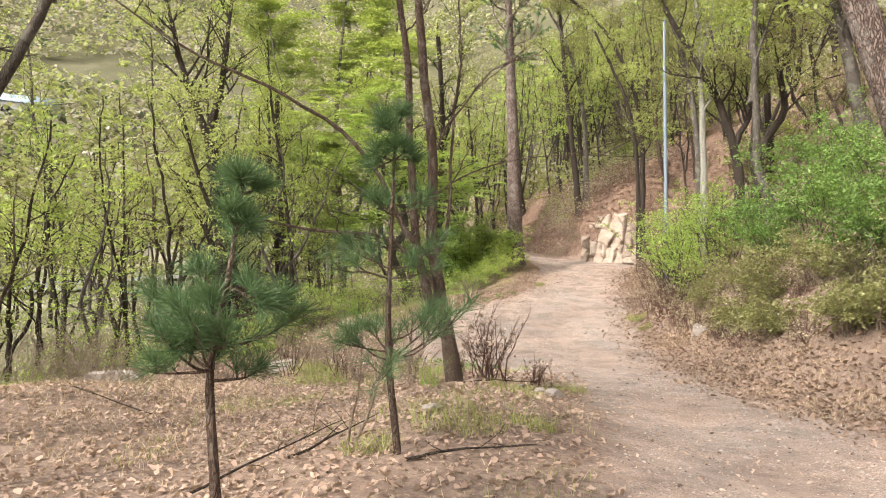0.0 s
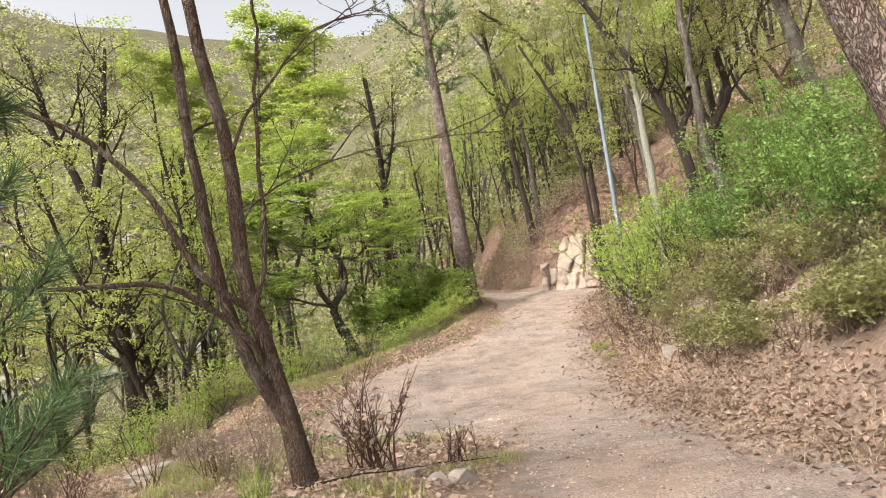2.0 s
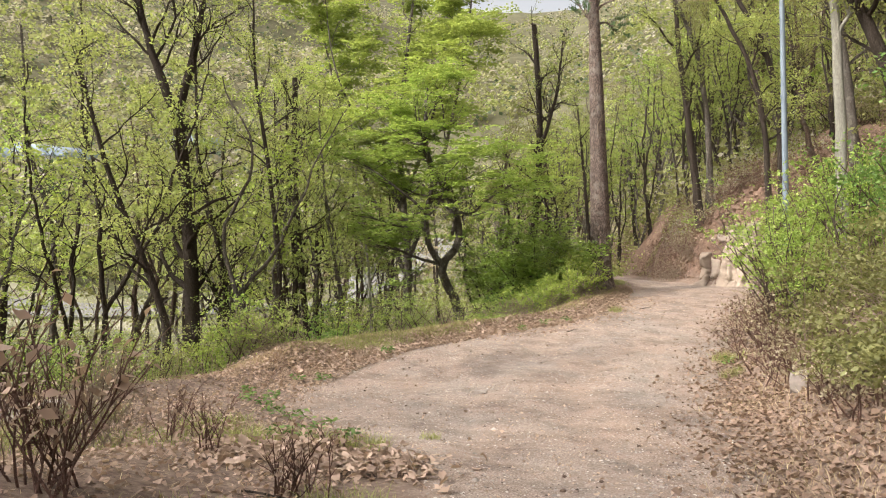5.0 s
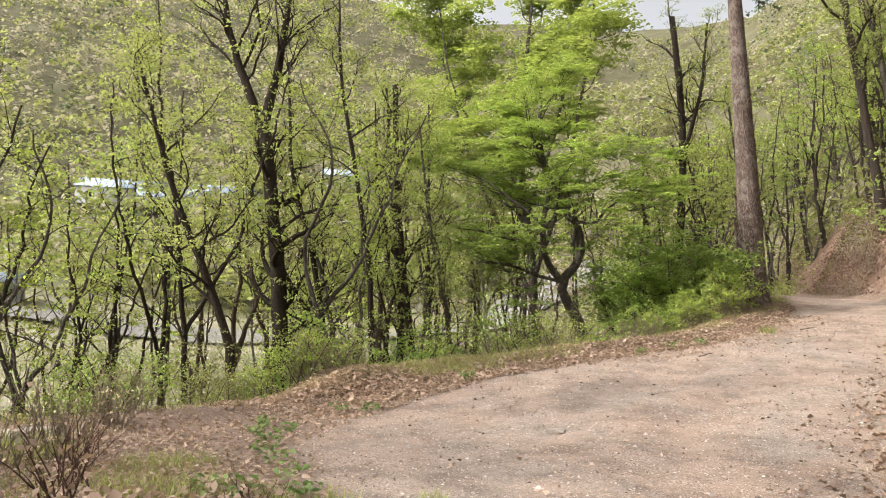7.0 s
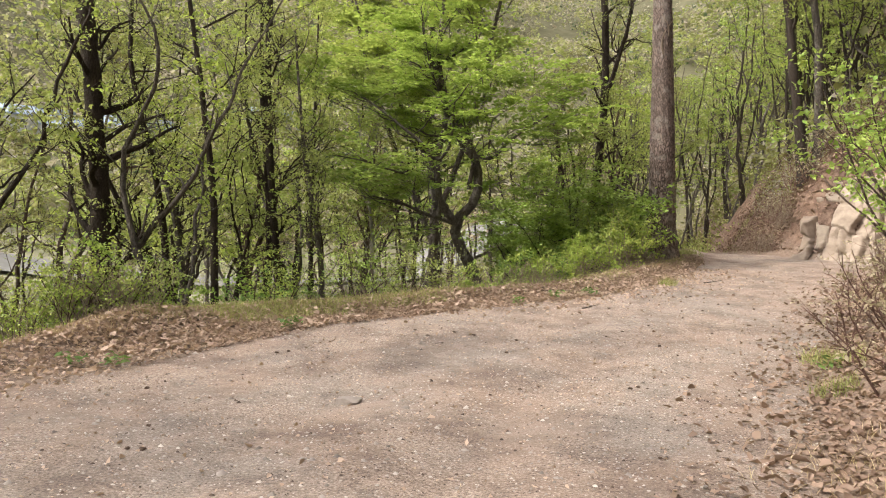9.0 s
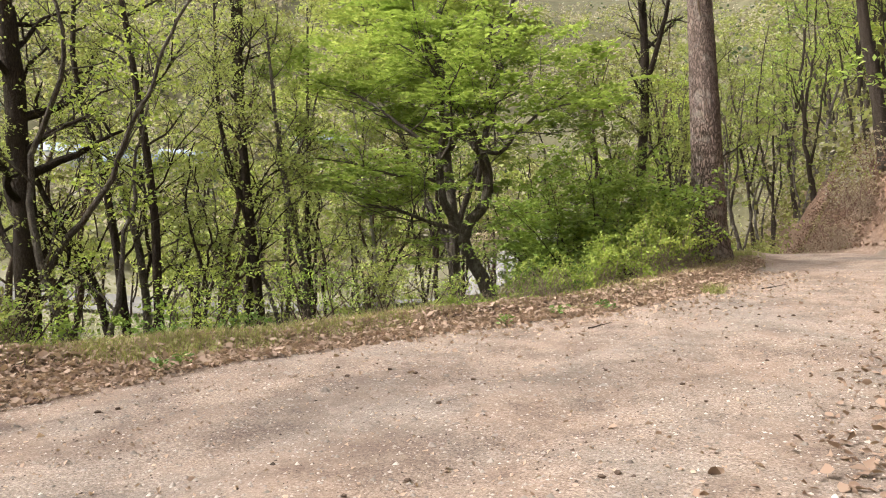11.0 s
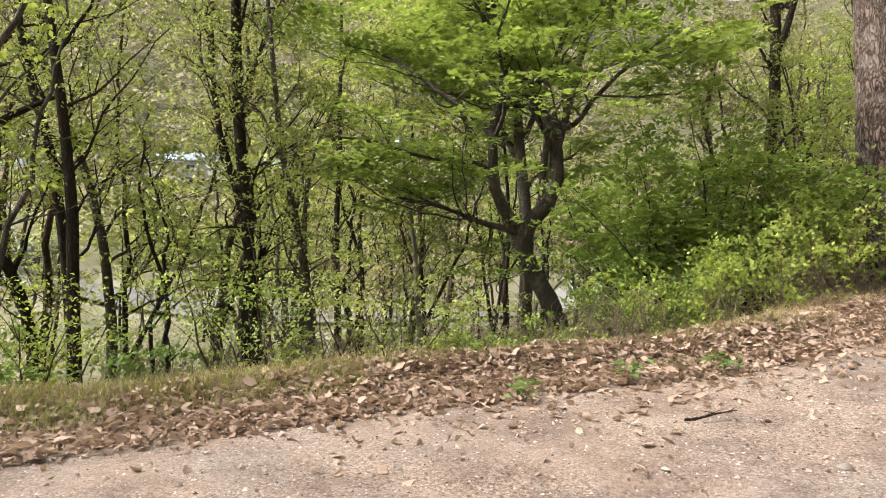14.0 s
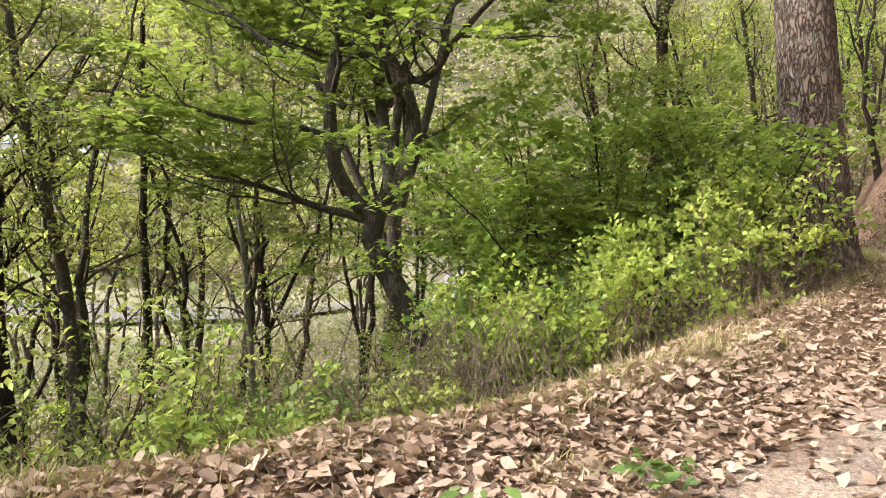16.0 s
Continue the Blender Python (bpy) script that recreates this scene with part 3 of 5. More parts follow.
# forked tree
B = (0.17, 9.3)
fork = grown_tree("forked_tree", "slender forked brown tree, nearly bare, on a leafy mound", B, [
    (rel(B, [(0.02, 9.28, 0.8), (-0.11, 9.12, 1.63), (-0.12, 8.85, 3.3), (-0.27, 8.55, 5.0), (-0.42, 8.1, 7.5)]), 0.088, 0.028),
    ([(p[0], p[1], p[2]) for p in rel(B, [(0.06, 9.3, 0.45), (-0.19, 9.15, 1.1), (-0.38, 8.95, 2.4), (-0.45, 8.75, 4.0), (-0.70, 8.5, 5.4), (-1.0, 8.2, 7.2)])][1:], 0.064, 0.022),
    ([(p[0], p[1], p[2]) for p in rel(B, [(-0.10, 9.12, 1.55), (0.06, 9.1, 1.95), (0.16, 9.05, 2.9), (0.24, 9.0, 4.0), (0.30, 8.9, 5.4)])][1:], 0.026, 0.008),
    ([(p[0], p[1], p[2]) for p in rel(B, [(0.03, 9.3, 0.72), (-0.30, 9.05, 1.45), (-0.62, 8.85, 1.78), (-1.5, 8.6, 1.9), (-2.6, 8.4, 2.15)])][1:], 0.035, 0.010),
    ([(p[0], p[1], p[2]) for p in rel(B, [(-0.13, 9.14, 1.55), (-0.35, 9.0, 1.75), (-1.2, 8.9, 3.05), (-2.1, 8.9, 3.65), (-3.3, 8.9, 4.2), (-4.3, 8.9, 4.9)])][1:], 0.036, 0.010),
    ([(p[0], p[1], p[2]) for p in rel(B, [(-0.12, 8.92, 2.9), (0.2, 9.1, 3.5), (0.75, 9.4, 4.2), (1.3, 9.5, 4.25)])][1:], 0.018, 0.005),
    ([(p[0], p[1], p[2]) for p in rel(B, [(-0.10, 9.0, 2.4), (0.5, 9.2, 2.75), (1.5, 9.5, 2.95), (2.6, 9.6, 2.95)])][1:], 0.011, 0.004),
], BARK_BROWN, LEAF_SPRING, 11, leaves=0, boughs=3, bough_len=1.2, spreading=0.8, up=0.2, first=0.55, sides=12, twigs=2, finer=1)

young_pine("young_pine", "young pine with tufted dark green needles on leaf litter", (-0.36, 5.64), [(0, 0, 0), (-0.08, -0.02, 0.95), (-0.06, -0.04, 1.7), (-0.01, -0.06, 2.85)], 21, [(0.29, 6, 1.15), (0.34, 3, 0.9), (0.54, 5, 0.72), (0.72, 3, 0.42), (0.86, 5, 0.40), (0.95, 4, 0.25)], 0.68)
young_pine("young_pine", "small young pine with spreading dark green needle tufts", (-1.13, 3.62), [(0, 0, 0), (-0.05, 0, 0.6), (-0.07, 0, 1.12), (0.02, -0.02, 1.55), (0.11, -0.05, 2.1)], 22, [(0.52, 7, 1.0), (0.57, 5, 0.95), (0.66, 4, 0.75), (0.73, 3, 0.5), (0.88, 4, 0.36), (0.96, 3, 0.22)], 0.50)


# tall pine
def tall_pine(base, top, r0, seed, label, crown_from, spread_r, tilt_pts=None):
    rng = np.random.default_rng(seed)
    root = root_at(base[0], base[1], "pine_tree", label, "tree", "", 0.1)
    h = top[2]
    p = bend(tilt_pts or [(0, 0, 0), (top[0] * 0.3, top[1] * 0.3, h * 0.33), (top[0] * 0.65, top[1] * 0.65, h * 0.66), top], 70)
    rr = np.interp(np.linspace(0, 1, 70), [0, 0.02, 0.06, 0.15, 1], [r0 * 1.55, r0 * 1.28, r0 * 1.08, r0, r0 * 0.28])
    w = Wood()
    w.tube(p, rr, 40, 0.035, rng)
    child("trunk", w.mesh("trunk", BARK_PINE), root)
    shoots = []
    for i in range(16):
        t = crown_from + (0.99 - crown_from) * i / 15
        k = min(int(t * 69), 68)
        b = Wood()
        pts, r = sprout(rng, p[k], side_way(rng, (0, 0, 1), 0.9, 0.1), spread_r * rng.uniform(0.5, 1.1) * (1.25 - t * 0.6), 0.05, 9, 0.2, 0.05)
        b.tube(pts, r, 6)
        for _ in range(9):
            q = rng.integers(4, 9)
            d = pts[q] - pts[q - 1]
            ps, rs = sprout(rng, pts[q], side_way(rng, d / np.linalg.norm(d), 0.7, 0.15), rng.uniform(0.5, 1.1), 0.015, 5, 0.2)
            b.tube(ps, rs, 4)
            shoots.append(ps[2:])
        child("limb", b.mesh("limb", BARK_PINE), root)
    for _ in range(5):
        k = rng.integers(int(crown_from * 40), int(crown_from * 68))
        b = Wood()
        pts, r = sprout(rng, p[k], side_way(rng, (0, 0, 1), 0.95, 0.15), rng.uniform(0.8, 2.0), 0.03, 7, 0.2)
        b.tube(pts, r, 5)
        child("dead_limb", b.mesh("dead_limb", TWIG_DRY), root, "bare grey dead limb")
    v, f = needles(rng, shoots, 70, 0.17, 0.016)
    child("crown", mesh_from("crown", v, f, NEEDLE), root)
    return root


tall_pine((3.45, 33.0), (-0.45, -0.6, 15.5), 0.35, 31, "tall pine with plated reddish-grey bark beside the track", 0.62, 3.4)
tall_pine((7.6, 10.4), (-4.7, -0.6, 12.0), 0.25, 32, "pine trunk leaning out from the bank, red-brown bark", 0.7, 3.0)

# crooked maple over the edge of the track
B = (-1.35, 32.7)
grown_tree("crooked_tree", "crooked forked tree with layered fresh green leaves", B, [
    (rel(B, [(-1.85, 32.4, 0.9), (-2.3, 32.05, 2.3), (-1.8, 32.2, 3.0), (-1.8, 32.2, 3.9), (-2.2, 31.9, 4.9), (-2.9, 31.7, 6.5), (-3.0, 31.9, 9.0)]), 0.20, 0.05),
    ([tuple(p) for p in rel(B, [(-2.28, 32.06, 2.2), (-2.75, 31.8, 2.9), (-2.88, 31.7, 4.0), (-2.7, 31.7, 5.2), (-3.3, 31.3, 7.6)])][1:], 0.12, 0.04),
    ([tuple(p) for p in rel(B, [(-2.2, 32.1, 2.2), (-3.1, 31.6, 2.5), (-3.7, 31.3, 2.75), (-4.6, 30.9, 2.95)])][1:], 0.07, 0.02),
    ([tuple(p) for p in rel(B, [(-2.0, 32.1, 3.3), (-1.7, 31.8, 4.2), (-1.3, 31.6, 4.1), (-0.6, 31.3, 4.6), (0.6, 31.0, 5.2)])][1:], 0.07, 0.02),
    ([tuple(p) for p in rel(B, [(-1.4, 32.7, -0.2), (-0.75, 32.7, 1.0), (0.2, 32.2, 1.6), (1.2, 31.6, 1.9)])][1:], 0.05, 0.015),
    ([tuple(p) for p in rel(B, [(-2.6, 31.7, 3.9), (-4.0, 31.2, 5.2), (-5.6, 31.2, 6.2)])][1:], 0.06, 0.02),
], BARK_GREY, LEAF_BRIGHT, 41, leaves=0, layers=(560, 55, 0.62, 0.13), boughs=11, bough_len=3.4, spreading=0.95, up=0.02, first=0.45, sides=16, flat=0.8)

# broad maple behind it
B = (-5.6, 38.0)
grown_tree("maple_tree", "broad tree in bright fresh green leaf beyond the edge", B, [
    ([(0, 0, 0), (0.2, 0, 4.0), (-0.2, -0.3, 9.0), (0.4, -0.3, 19.5)], 0.22, 0.04),
    ([(0.1, 0, 4.2), (1.6, -0.5, 8.0), (2.8, -0.8, 13.0), (3.4, -0.9, 17.5)], 0.12, 0.03),
    ([(0.1, 0, 3.8), (-1.6, -0.4, 7.5), (-3.4, -0.6, 12.5), (-4.4, -0.7, 16.5)], 0.12, 0.03),
    ([(0.0, 0, 6.5), (-1.4, -1.0, 9.5), (-3.0, -1.8, 13.0), (-3.6, -2.0, 17.0)], 0.09, 0.02),
    ([(0.0, 0, 7.5), (1.0, 0.8, 11.0), (1.6, 1.2, 15.5), (1.7, 1.3, 18.5)], 0.09, 0.02),
], BARK_GREY, LEAF_SPRING_GREEN, 42, leaves=0, layers=(880, 58, 0.85, 0.17), boughs=11, bough_len=3.8, spreading=0.9, up=0.06, first=0.25, sides=12)

# slope trees seen singly
SLOPE = [
    ((-7.5, 24.3), [(-7.7, 24.1, 2.4), (-8.0, 23.7, 5.85)], [[(-8.0, 23.7, 5.8), (-8.7, 23.2, 8.0), (-9.2, 23.0, 10.5)], [(-8.0, 23.7, 5.8), (-7.5, 23.7, 8.0), (-7.2, 23.8, 10.8)]], 0.235, BARK_DARK),
    ((-14.7, 26.8), [(-14.7, 26.4, 4.0), (-14.9, 26.1, 5.0), (-15.3, 25.5, 9.8)], [], 0.13, BARK_GREY),
    ((-5.7, 20.6), [(-5.7, 20.3, 0.3), (-6.1, 20.0, 1.6), (-6.7, 19.6, 3.2), (-7.2, 19.0, 6.0)], [], 0.11, BARK_DARK),
    ((-5.4, 25.5), [(-5.5, 25.2, 2.1), (-5.8, 24.7, 5.2), (-6.1, 24.4, 7.5), (-6.2, 24.4, 9.5)], [], 0.10, BARK_DARK),
    ((-6.2, 29.6), [(-6.7, 29.0, 2.4), (-6.85, 28.7, 4.7), (-6.9, 28.4, 8.5)], [[(-6.7, 29.0, 2.4), (-7.4, 28.8, 4.6), (-7.6, 28.6, 8.0)]], 0.12, BARK_DARK),
    ((-8.2, 27.6), [(-8.4, 27.2, 2.0), (-9.25, 26.5, 4.7), (-10.6, 25.8, 7.0)], [], 0.12, BARK_GREY),
    ((-5.3, 33.2), [(-5.6, 32.7, 3.2), (-6.0, 32.4, 6.0)], [], 0.08, BARK_PALE),
    ((-7.7, 26.9), [(-8.0, 26.4, 1.6), (-8.3, 26.1, 3.4), (-8.6, 25.7, 5.0), (-8.8, 25.5, 8.5)], [], 0.12, BARK_DARK),
    ((-7.0, 26.1), [(-7.7, 25.5, 1.0), (-8.2, 25.1, 2.0), (-9.2, 24.6, 4.5)], [], 0.11, BARK_DARK),
    ((-7.1, 29.6), [(-7.0, 29.4, 1.95), (-7.1, 29.1, 4.1), (-7.3, 28.7, 8.5)], [], 0.14, BARK_DARK),
    ((-5.1, 29.6), [(-5.3, 29.3, 1.65), (-5.5, 29.0, 3.0), (-5.9, 28.5, 7.0)], [], 0.10, BARK_GREY),
    ((-7.5, 32.8), [(-7.5, 32.4, 4.2), (-7.4, 32.0, 9.0)], [], 0.10, BARK_DARK),
    ((-0.7, 44.6), [(0.0, 44.5, 10.0), (-0.3, 43.8, 16.0)], [[(-0.1, 44.5, 9.0), (0.8, 44.2, 12), (1.2, 44, 15.5)]], 0.20, BARK_DARK),
]
for i, (b, pts, limbs, r, bark) in enumerate(SLOPE):
    grown_tree("slope_tree", "thin dark-barked tree with sparse yellow-green spring leaves", b,
               [(rel(b, pts), r, r * (0.72 if limbs else 0.28))] + [([tuple(q) for q in rel(b, lp)][1:], r * 0.6, r * 0.2) for lp in limbs],
               bark, LEAF_SPRING, 100 + i, leaves=5000, size=0.068, boughs=12, bough_len=2.6, first=0.32, group="trees on the slope")

# hillside trees over the bank
HILL = [
    ((8.2, 22.0), [(8.2, 21.9, 6.3), (8.0, 21.8, 9.9), (7.7, 21.7, 13)], [], 0.12, BARK_PALE, "pale straight trunk with yellow-green leaves on the bank"),
    ((9.3, 21.8), [(9.1, 21.7, 5.2), (8.05, 21.6, 7.7), (6.9, 21.6, 9.6)], [[(9.1, 21.7, 5.2), (9.7, 21.7, 6.5), (9.8, 21.7, 7.4)]], 0.17, BARK_DARK, "dark bent tree with leaning limbs on the bank"),
    ((9.85, 21.7), [(10.0, 21.7, 5.4), (10.6, 21.7, 6.3), (10.5, 21.6, 7.8), (10.8, 21.6, 8.2), (10.45, 21.6, 10.5)], [], 0.15, BARK_DARK, "black twisted tree with an S-bend on the bank"),
    ((7.5, 38.2), [(6.7, 37.8, 11), (6.3, 37.6, 16)], [], 0.18, BARK_DARK, "dark leaning tree above the cut bank"),
    ((7.9, 38.4), [(7.6, 37.8, 9.9), (6.95, 37.7, 13), (5.6, 37.4, 15.5)], [], 0.15, BARK_GREY, "grey tree above the cut bank"),
    ((9.9, 34.4), [(9.0, 33.8, 10.9), (7.6, 33.7, 13.4), (5.8, 33.5, 14.8)], [], 0.15, BARK_DARK, "dark tree arching over the track"),
    ((12.2, 20.0), [(11.3, 19.8, 8.3), (10.7, 19.7, 10.5)], [], 0.22, BARK_GREY, "thick grey leaning trunk high on the bank"),
    ((10.6, 28.5), [(9.8, 28.2, 10.0), (8.6, 27.8, 13.0)], [], 0.15, BARK_GREY, "grey hillside tree with olive spring leaves"),
    ((11.8, 25.0), [(11.2, 24.8, 11.0), (10.2, 24.6, 14)], [], 0.14, BARK_DARK, "dark hillside tree with olive spring leaves"),
    ((8.9, 31.5), [(8.2, 31.2, 9.0), (6.8, 31.0, 12.0)], [], 0.12, BARK_DARK, "dark leaning tree over the track"),
    ((13.0, 16.5), [(12.6, 16.4, 11.0), (12.0, 16.3, 14)], [], 0.15, BARK_DARK, "dark hillside tree with bare twigs"),
    ((14.0, 30.0), [(13.6, 29.8, 16.0), (13.0, 29.6, 19)], [], 0.16, BARK_GREY, "grey hillside tree with olive spring leaves"),
    ((2.6, 50.0), [(2.2, 49.5, 7.0), (1.6, 49.2, 13)], [], 0.13, BARK_DARK, "dark tree where the track bends away"),
]
for i, (b, pts, limbs, r, bark, label) in enumerate(HILL):
    grown_tree("hillside_tree", label, b, [(rel(b, pts), r, r * 0.4)] + [([tuple(q) for q in rel(b, lp)][1:], r * 0.6, r * 0.25) for lp in limbs],
               bark, LEAF_OLIVE if i % 3 else LEAF_SPRING, 200 + i, leaves=6500, size=0.075, boughs=10, bough_len=2.8, first=0.42, group="trees on the hillside")

# background wood: near and far kinds, planted many times
def wood_kind(i, far):
    rng = np.random.default_rng(300 + i)
    h = rng.uniform(7, 11.5)
    a, c = np.clip(rng.normal(0, 0.9, 2), -1.1, 1.1), rng.normal(0, 0.45, 2)
    e = np.clip(rng.normal(0, 0.5, 2), -0.6, 0.6)
    line = [(0, 0, 0), (a[0] * 0.3 + c[0], a[1] * 0.3 + c[1], h * 0.28), (a[0] * 0.5 + c[0] * 1.8, a[1] * 0.3 + c[1], h * 0.5), (a[0] * 1.0 - c[0], a[1] * 0.6, h * 0.75), (a[0] * 1.5, a[1], h)]
    r = 0.075 + 0.02 * (i % 3)
    lines = [(line, r, 0.018)]
    k = line[1]
    lines.append(([k, (k[0] - e[0] * 0.9 - a[0] * 0.3, k[1] + e[1] * 0.8, h * 0.44), (k[0] - e[0] * 1.2 - a[0] * 0.9, k[1] + e[1] * 1.8, h * 0.68), (k[0] - e[0] * 2.4 - a[0], k[1] + e[1] * 2.2, h * 0.92)], r * 0.72, 0.015))
    if i % 3 == 1 and not far:
        lines.append(([(0, 0, 0.1), (c[1] * 0.9, -c[0], h * 0.25), (c[1] * 1.6, -a[0] * 0.8, h * 0.5), (c[1] * 3, -a[0], h * 0.8)], r * 0.7, 0.015))
    return grown_tree("wood_tree", "slim forked woodland tree in thin spring leaf", (-17 - i * 2, 20 + i), lines,
                      (BARK_DARK, BARK_GREY, BARK_BROWN, BARK_DARK)[i % 4], (LEAF_SPRING, LEAF_YELLOW, LEAF_OLIVE, LEAF_SPRING, LEAF_BRIGHT, LEAF_SPRING, LEAF_BROWN, LEAF_YELLOW, LEAF_OLIVE, LEAF_SPRING)[i],
                      310 + i, leaves=850 if far else 2000, size=0.18 if far else 0.102, scatter=0.34 if far else 0.26, boughs=5 if far else 7, bough_len=2.6,
                      first=0.30, group="woodland trees", sides=5, twigs=2 if far else 4, finer=0 if far else 1, crook=0.05, spreading=0.85, up=0.05)


NEAR_KINDS = [wood_kind(i, False) for i in range(5)]
FAR_KINDS = [wood_kind(5 + i, True) for i in range(5)]


def plant(kinds, count, allowed, box, seed, gap, s0=0.75, s1=1.2):
    rng = np.random.default_rng(seed)
    spots, tries = [], 0
    while len(spots) < count and tries < 20000:
        tries += 1
        x, y = rng.uniform(box[0], box[1]), rng.uniform(box[2], box[3])
        if not allowed(x, y, float(ledge_x(y)) - x, x - float(toe_x(y))) or any((x - p) ** 2 + (y - q) ** 2 < gap * gap for p, q in spots):
            continue
        spots.append((x, y))
        s = rng.uniform(s0, s1)
        copy_thing(kinds[rng.integers(0, len(kinds))], pose(x, y, float(land(x, y)) - 0.08, 0, 0, rng.uniform(0, 360)) @ Matrix.Diagonal((s, s, s, 1)))


plant(NEAR_KINDS, 34, lambda x, y, dl, dr: 3.2 < dl < 14 and y > 9 and x < -1.0 and not (y < 22.5 and dl < 5.5) and not (x > -5.5 and y > 24.5), (-18, 0, 9, 42), 7, 1.6)
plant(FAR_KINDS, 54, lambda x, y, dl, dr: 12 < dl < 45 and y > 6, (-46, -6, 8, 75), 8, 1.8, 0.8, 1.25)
plant(NEAR_KINDS, 30, lambda x, y, dl, dr: (dl > 0.8 and x > -4) or dr > 2.5, (-4, 13, 38.5, 56), 13, 1.3, 0.8, 1.2)
plant(NEAR_KINDS, 20, lambda x, y, dl, dr: 2.4 < dr < 8 and y > 24, (7, 16, 24, 48), 12, 1.3, 0.7, 1.1)
plant(FAR_KINDS, 38, lambda x, y, dl, dr: 3.8 < dr < 24 and y > 14, (8, 34, 14, 64), 9, 1.8)
plant(NEAR_KINDS, 16, lambda x, y, dl, dr: True, (-1, 8.5, 51, 62), 14, 1.3, 0.9, 1.3)
plant(FAR_KINDS, 16, lambda x, y, dl, dr: True, (-4, 10, 62, 80), 15, 1.5, 0.9, 1.3)
plant(FAR_KINDS, 62, lambda x, y, dl, dr: (dl > 1.5 and y > 38) or y > 60 or (dr > 2.5 and y > 42), (-14, 30, 38, 105), 10, 1.6, 0.8, 1.3)

# added unseen on the open verge beside the start: tall trees shading the track
B = (-9.3, 8.6)
shade_tree = grown_tree("verge_tree", "unseen tall spreading tree in spring leaf, added to shade the track", B, [
    ([(0, 0, 0), (0.2, 0.1, 4.0), (-0.1, 0.3, 8.0), (0.3, 0.2, 13.5)], 0.17, 0.04),
    ([(0.2, 0.1, 4.0), (1.5, 0.6, 7.5), (2.2, 0.6, 11.5)], 0.10, 0.03),
    ([(0.1, 0.1, 4.6), (-1.3, -0.9, 8.0), (-1.9, -1.2, 11.8)], 0.10, 0.03),
], BARK_GREY, LEAF_SPRING, 290, leaves=0, layers=(75, 30, 0.6, 0.13), boughs=7, bough_len=3.2, spreading=0.85, up=0.08, first=0.4, group="trees on the verge", sides=8, twigs=4, finer=1)
for x, y, tall, turn in [(-9.0, 12.6, 1.3, 20), (-6.6, 4.9, 1.2, 140), (-8.2, 6.2, 1.0, 260), (-5.9, 3.4, 0.95, 75), (-4.2, 0.6, 1.0, 30)]:
    copy_thing(shade_tree, pose(x, y, float(land(x, y)) - 0.08, 0, 0, turn) @ Matrix.Diagonal((tall, tall, tall, 1)))

# ---- undergrowth ----
def many(fn, places, *args, **kw):
    for i, (x, y, h, wd) in enumerate(places):
        fn(*args, x=x, y=y, height=h, width=wd, seed=kw.get("seed", 0) + i, **{k: v for k, v in kw.items() if k != "seed"})


# by the foot of the tall pine and under the crooked tree
many(shrub, [(1.3, 31.0, 3.0, 1.8), (0.6, 32.2, 3.6, 1.8), (1.5, 32.2, 3.4, 1.7), (1.0, 33.6, 4.2, 2.0), (-0.2, 34.2, 4.4, 2.2)],
     "green_shrub", "layered fresh green sapling below the track edge", stems=7, leaf=LEAF_BRIGHT, leaves=0, layers=(70, 70, 0.5, 0.10, 0.12, 0.28), size=0.1, upright=0.1, group="shrubs by the pine", bark=BARK_DARK, twigs=9, seed=500)
many(shrub, [(2.6, 30.7, 1.5, 1.1), (1.9, 29.7, 1.3, 1.0), (2.55, 32.0, 1.6, 0.9), (1.2, 29.0, 1.1, 1.0), (2.3, 33.2, 1.5, 0.9), (2.2, 31.3, 1.9, 1.2)],
     "yellow_green_bush", "yellow-green bush with tangled dry stems at the track edge", stems=14, leaf=LEAF_YELLOW, leaves=0, layers=(84, 34, 0.27, 0.062, 0.2, 0.5), size=0.07, upright=0.15, group="bushes at the edge", bark=TWIG_DRY, twigs=4, seed=520)
# low growth along the falling edge
rng = np.random.default_rng(61)
for i in range(64):
    y = rng.uniform(13.5, 32.0)
    x = float(ledge_x(y)) - 0.8 - 8.0 * rng.uniform(0, 1) ** 1.8
    if y > 26.5 and x > -3.5:
        continue
    shrub("low_shrub", "low leafy shrub on the wooded slope", x, y, rng.uniform(0.9, 2.0), rng.uniform(0.9, 1.6), 8, (LEAF_SPRING, LEAF_BRIGHT, LEAF_OLIVE, LEAF_YELLOW)[i % 4], 1300, 0.05, 600 + i, upright=0.35, group="low shrubs on the slope", scatter=0.2, twigs=3)
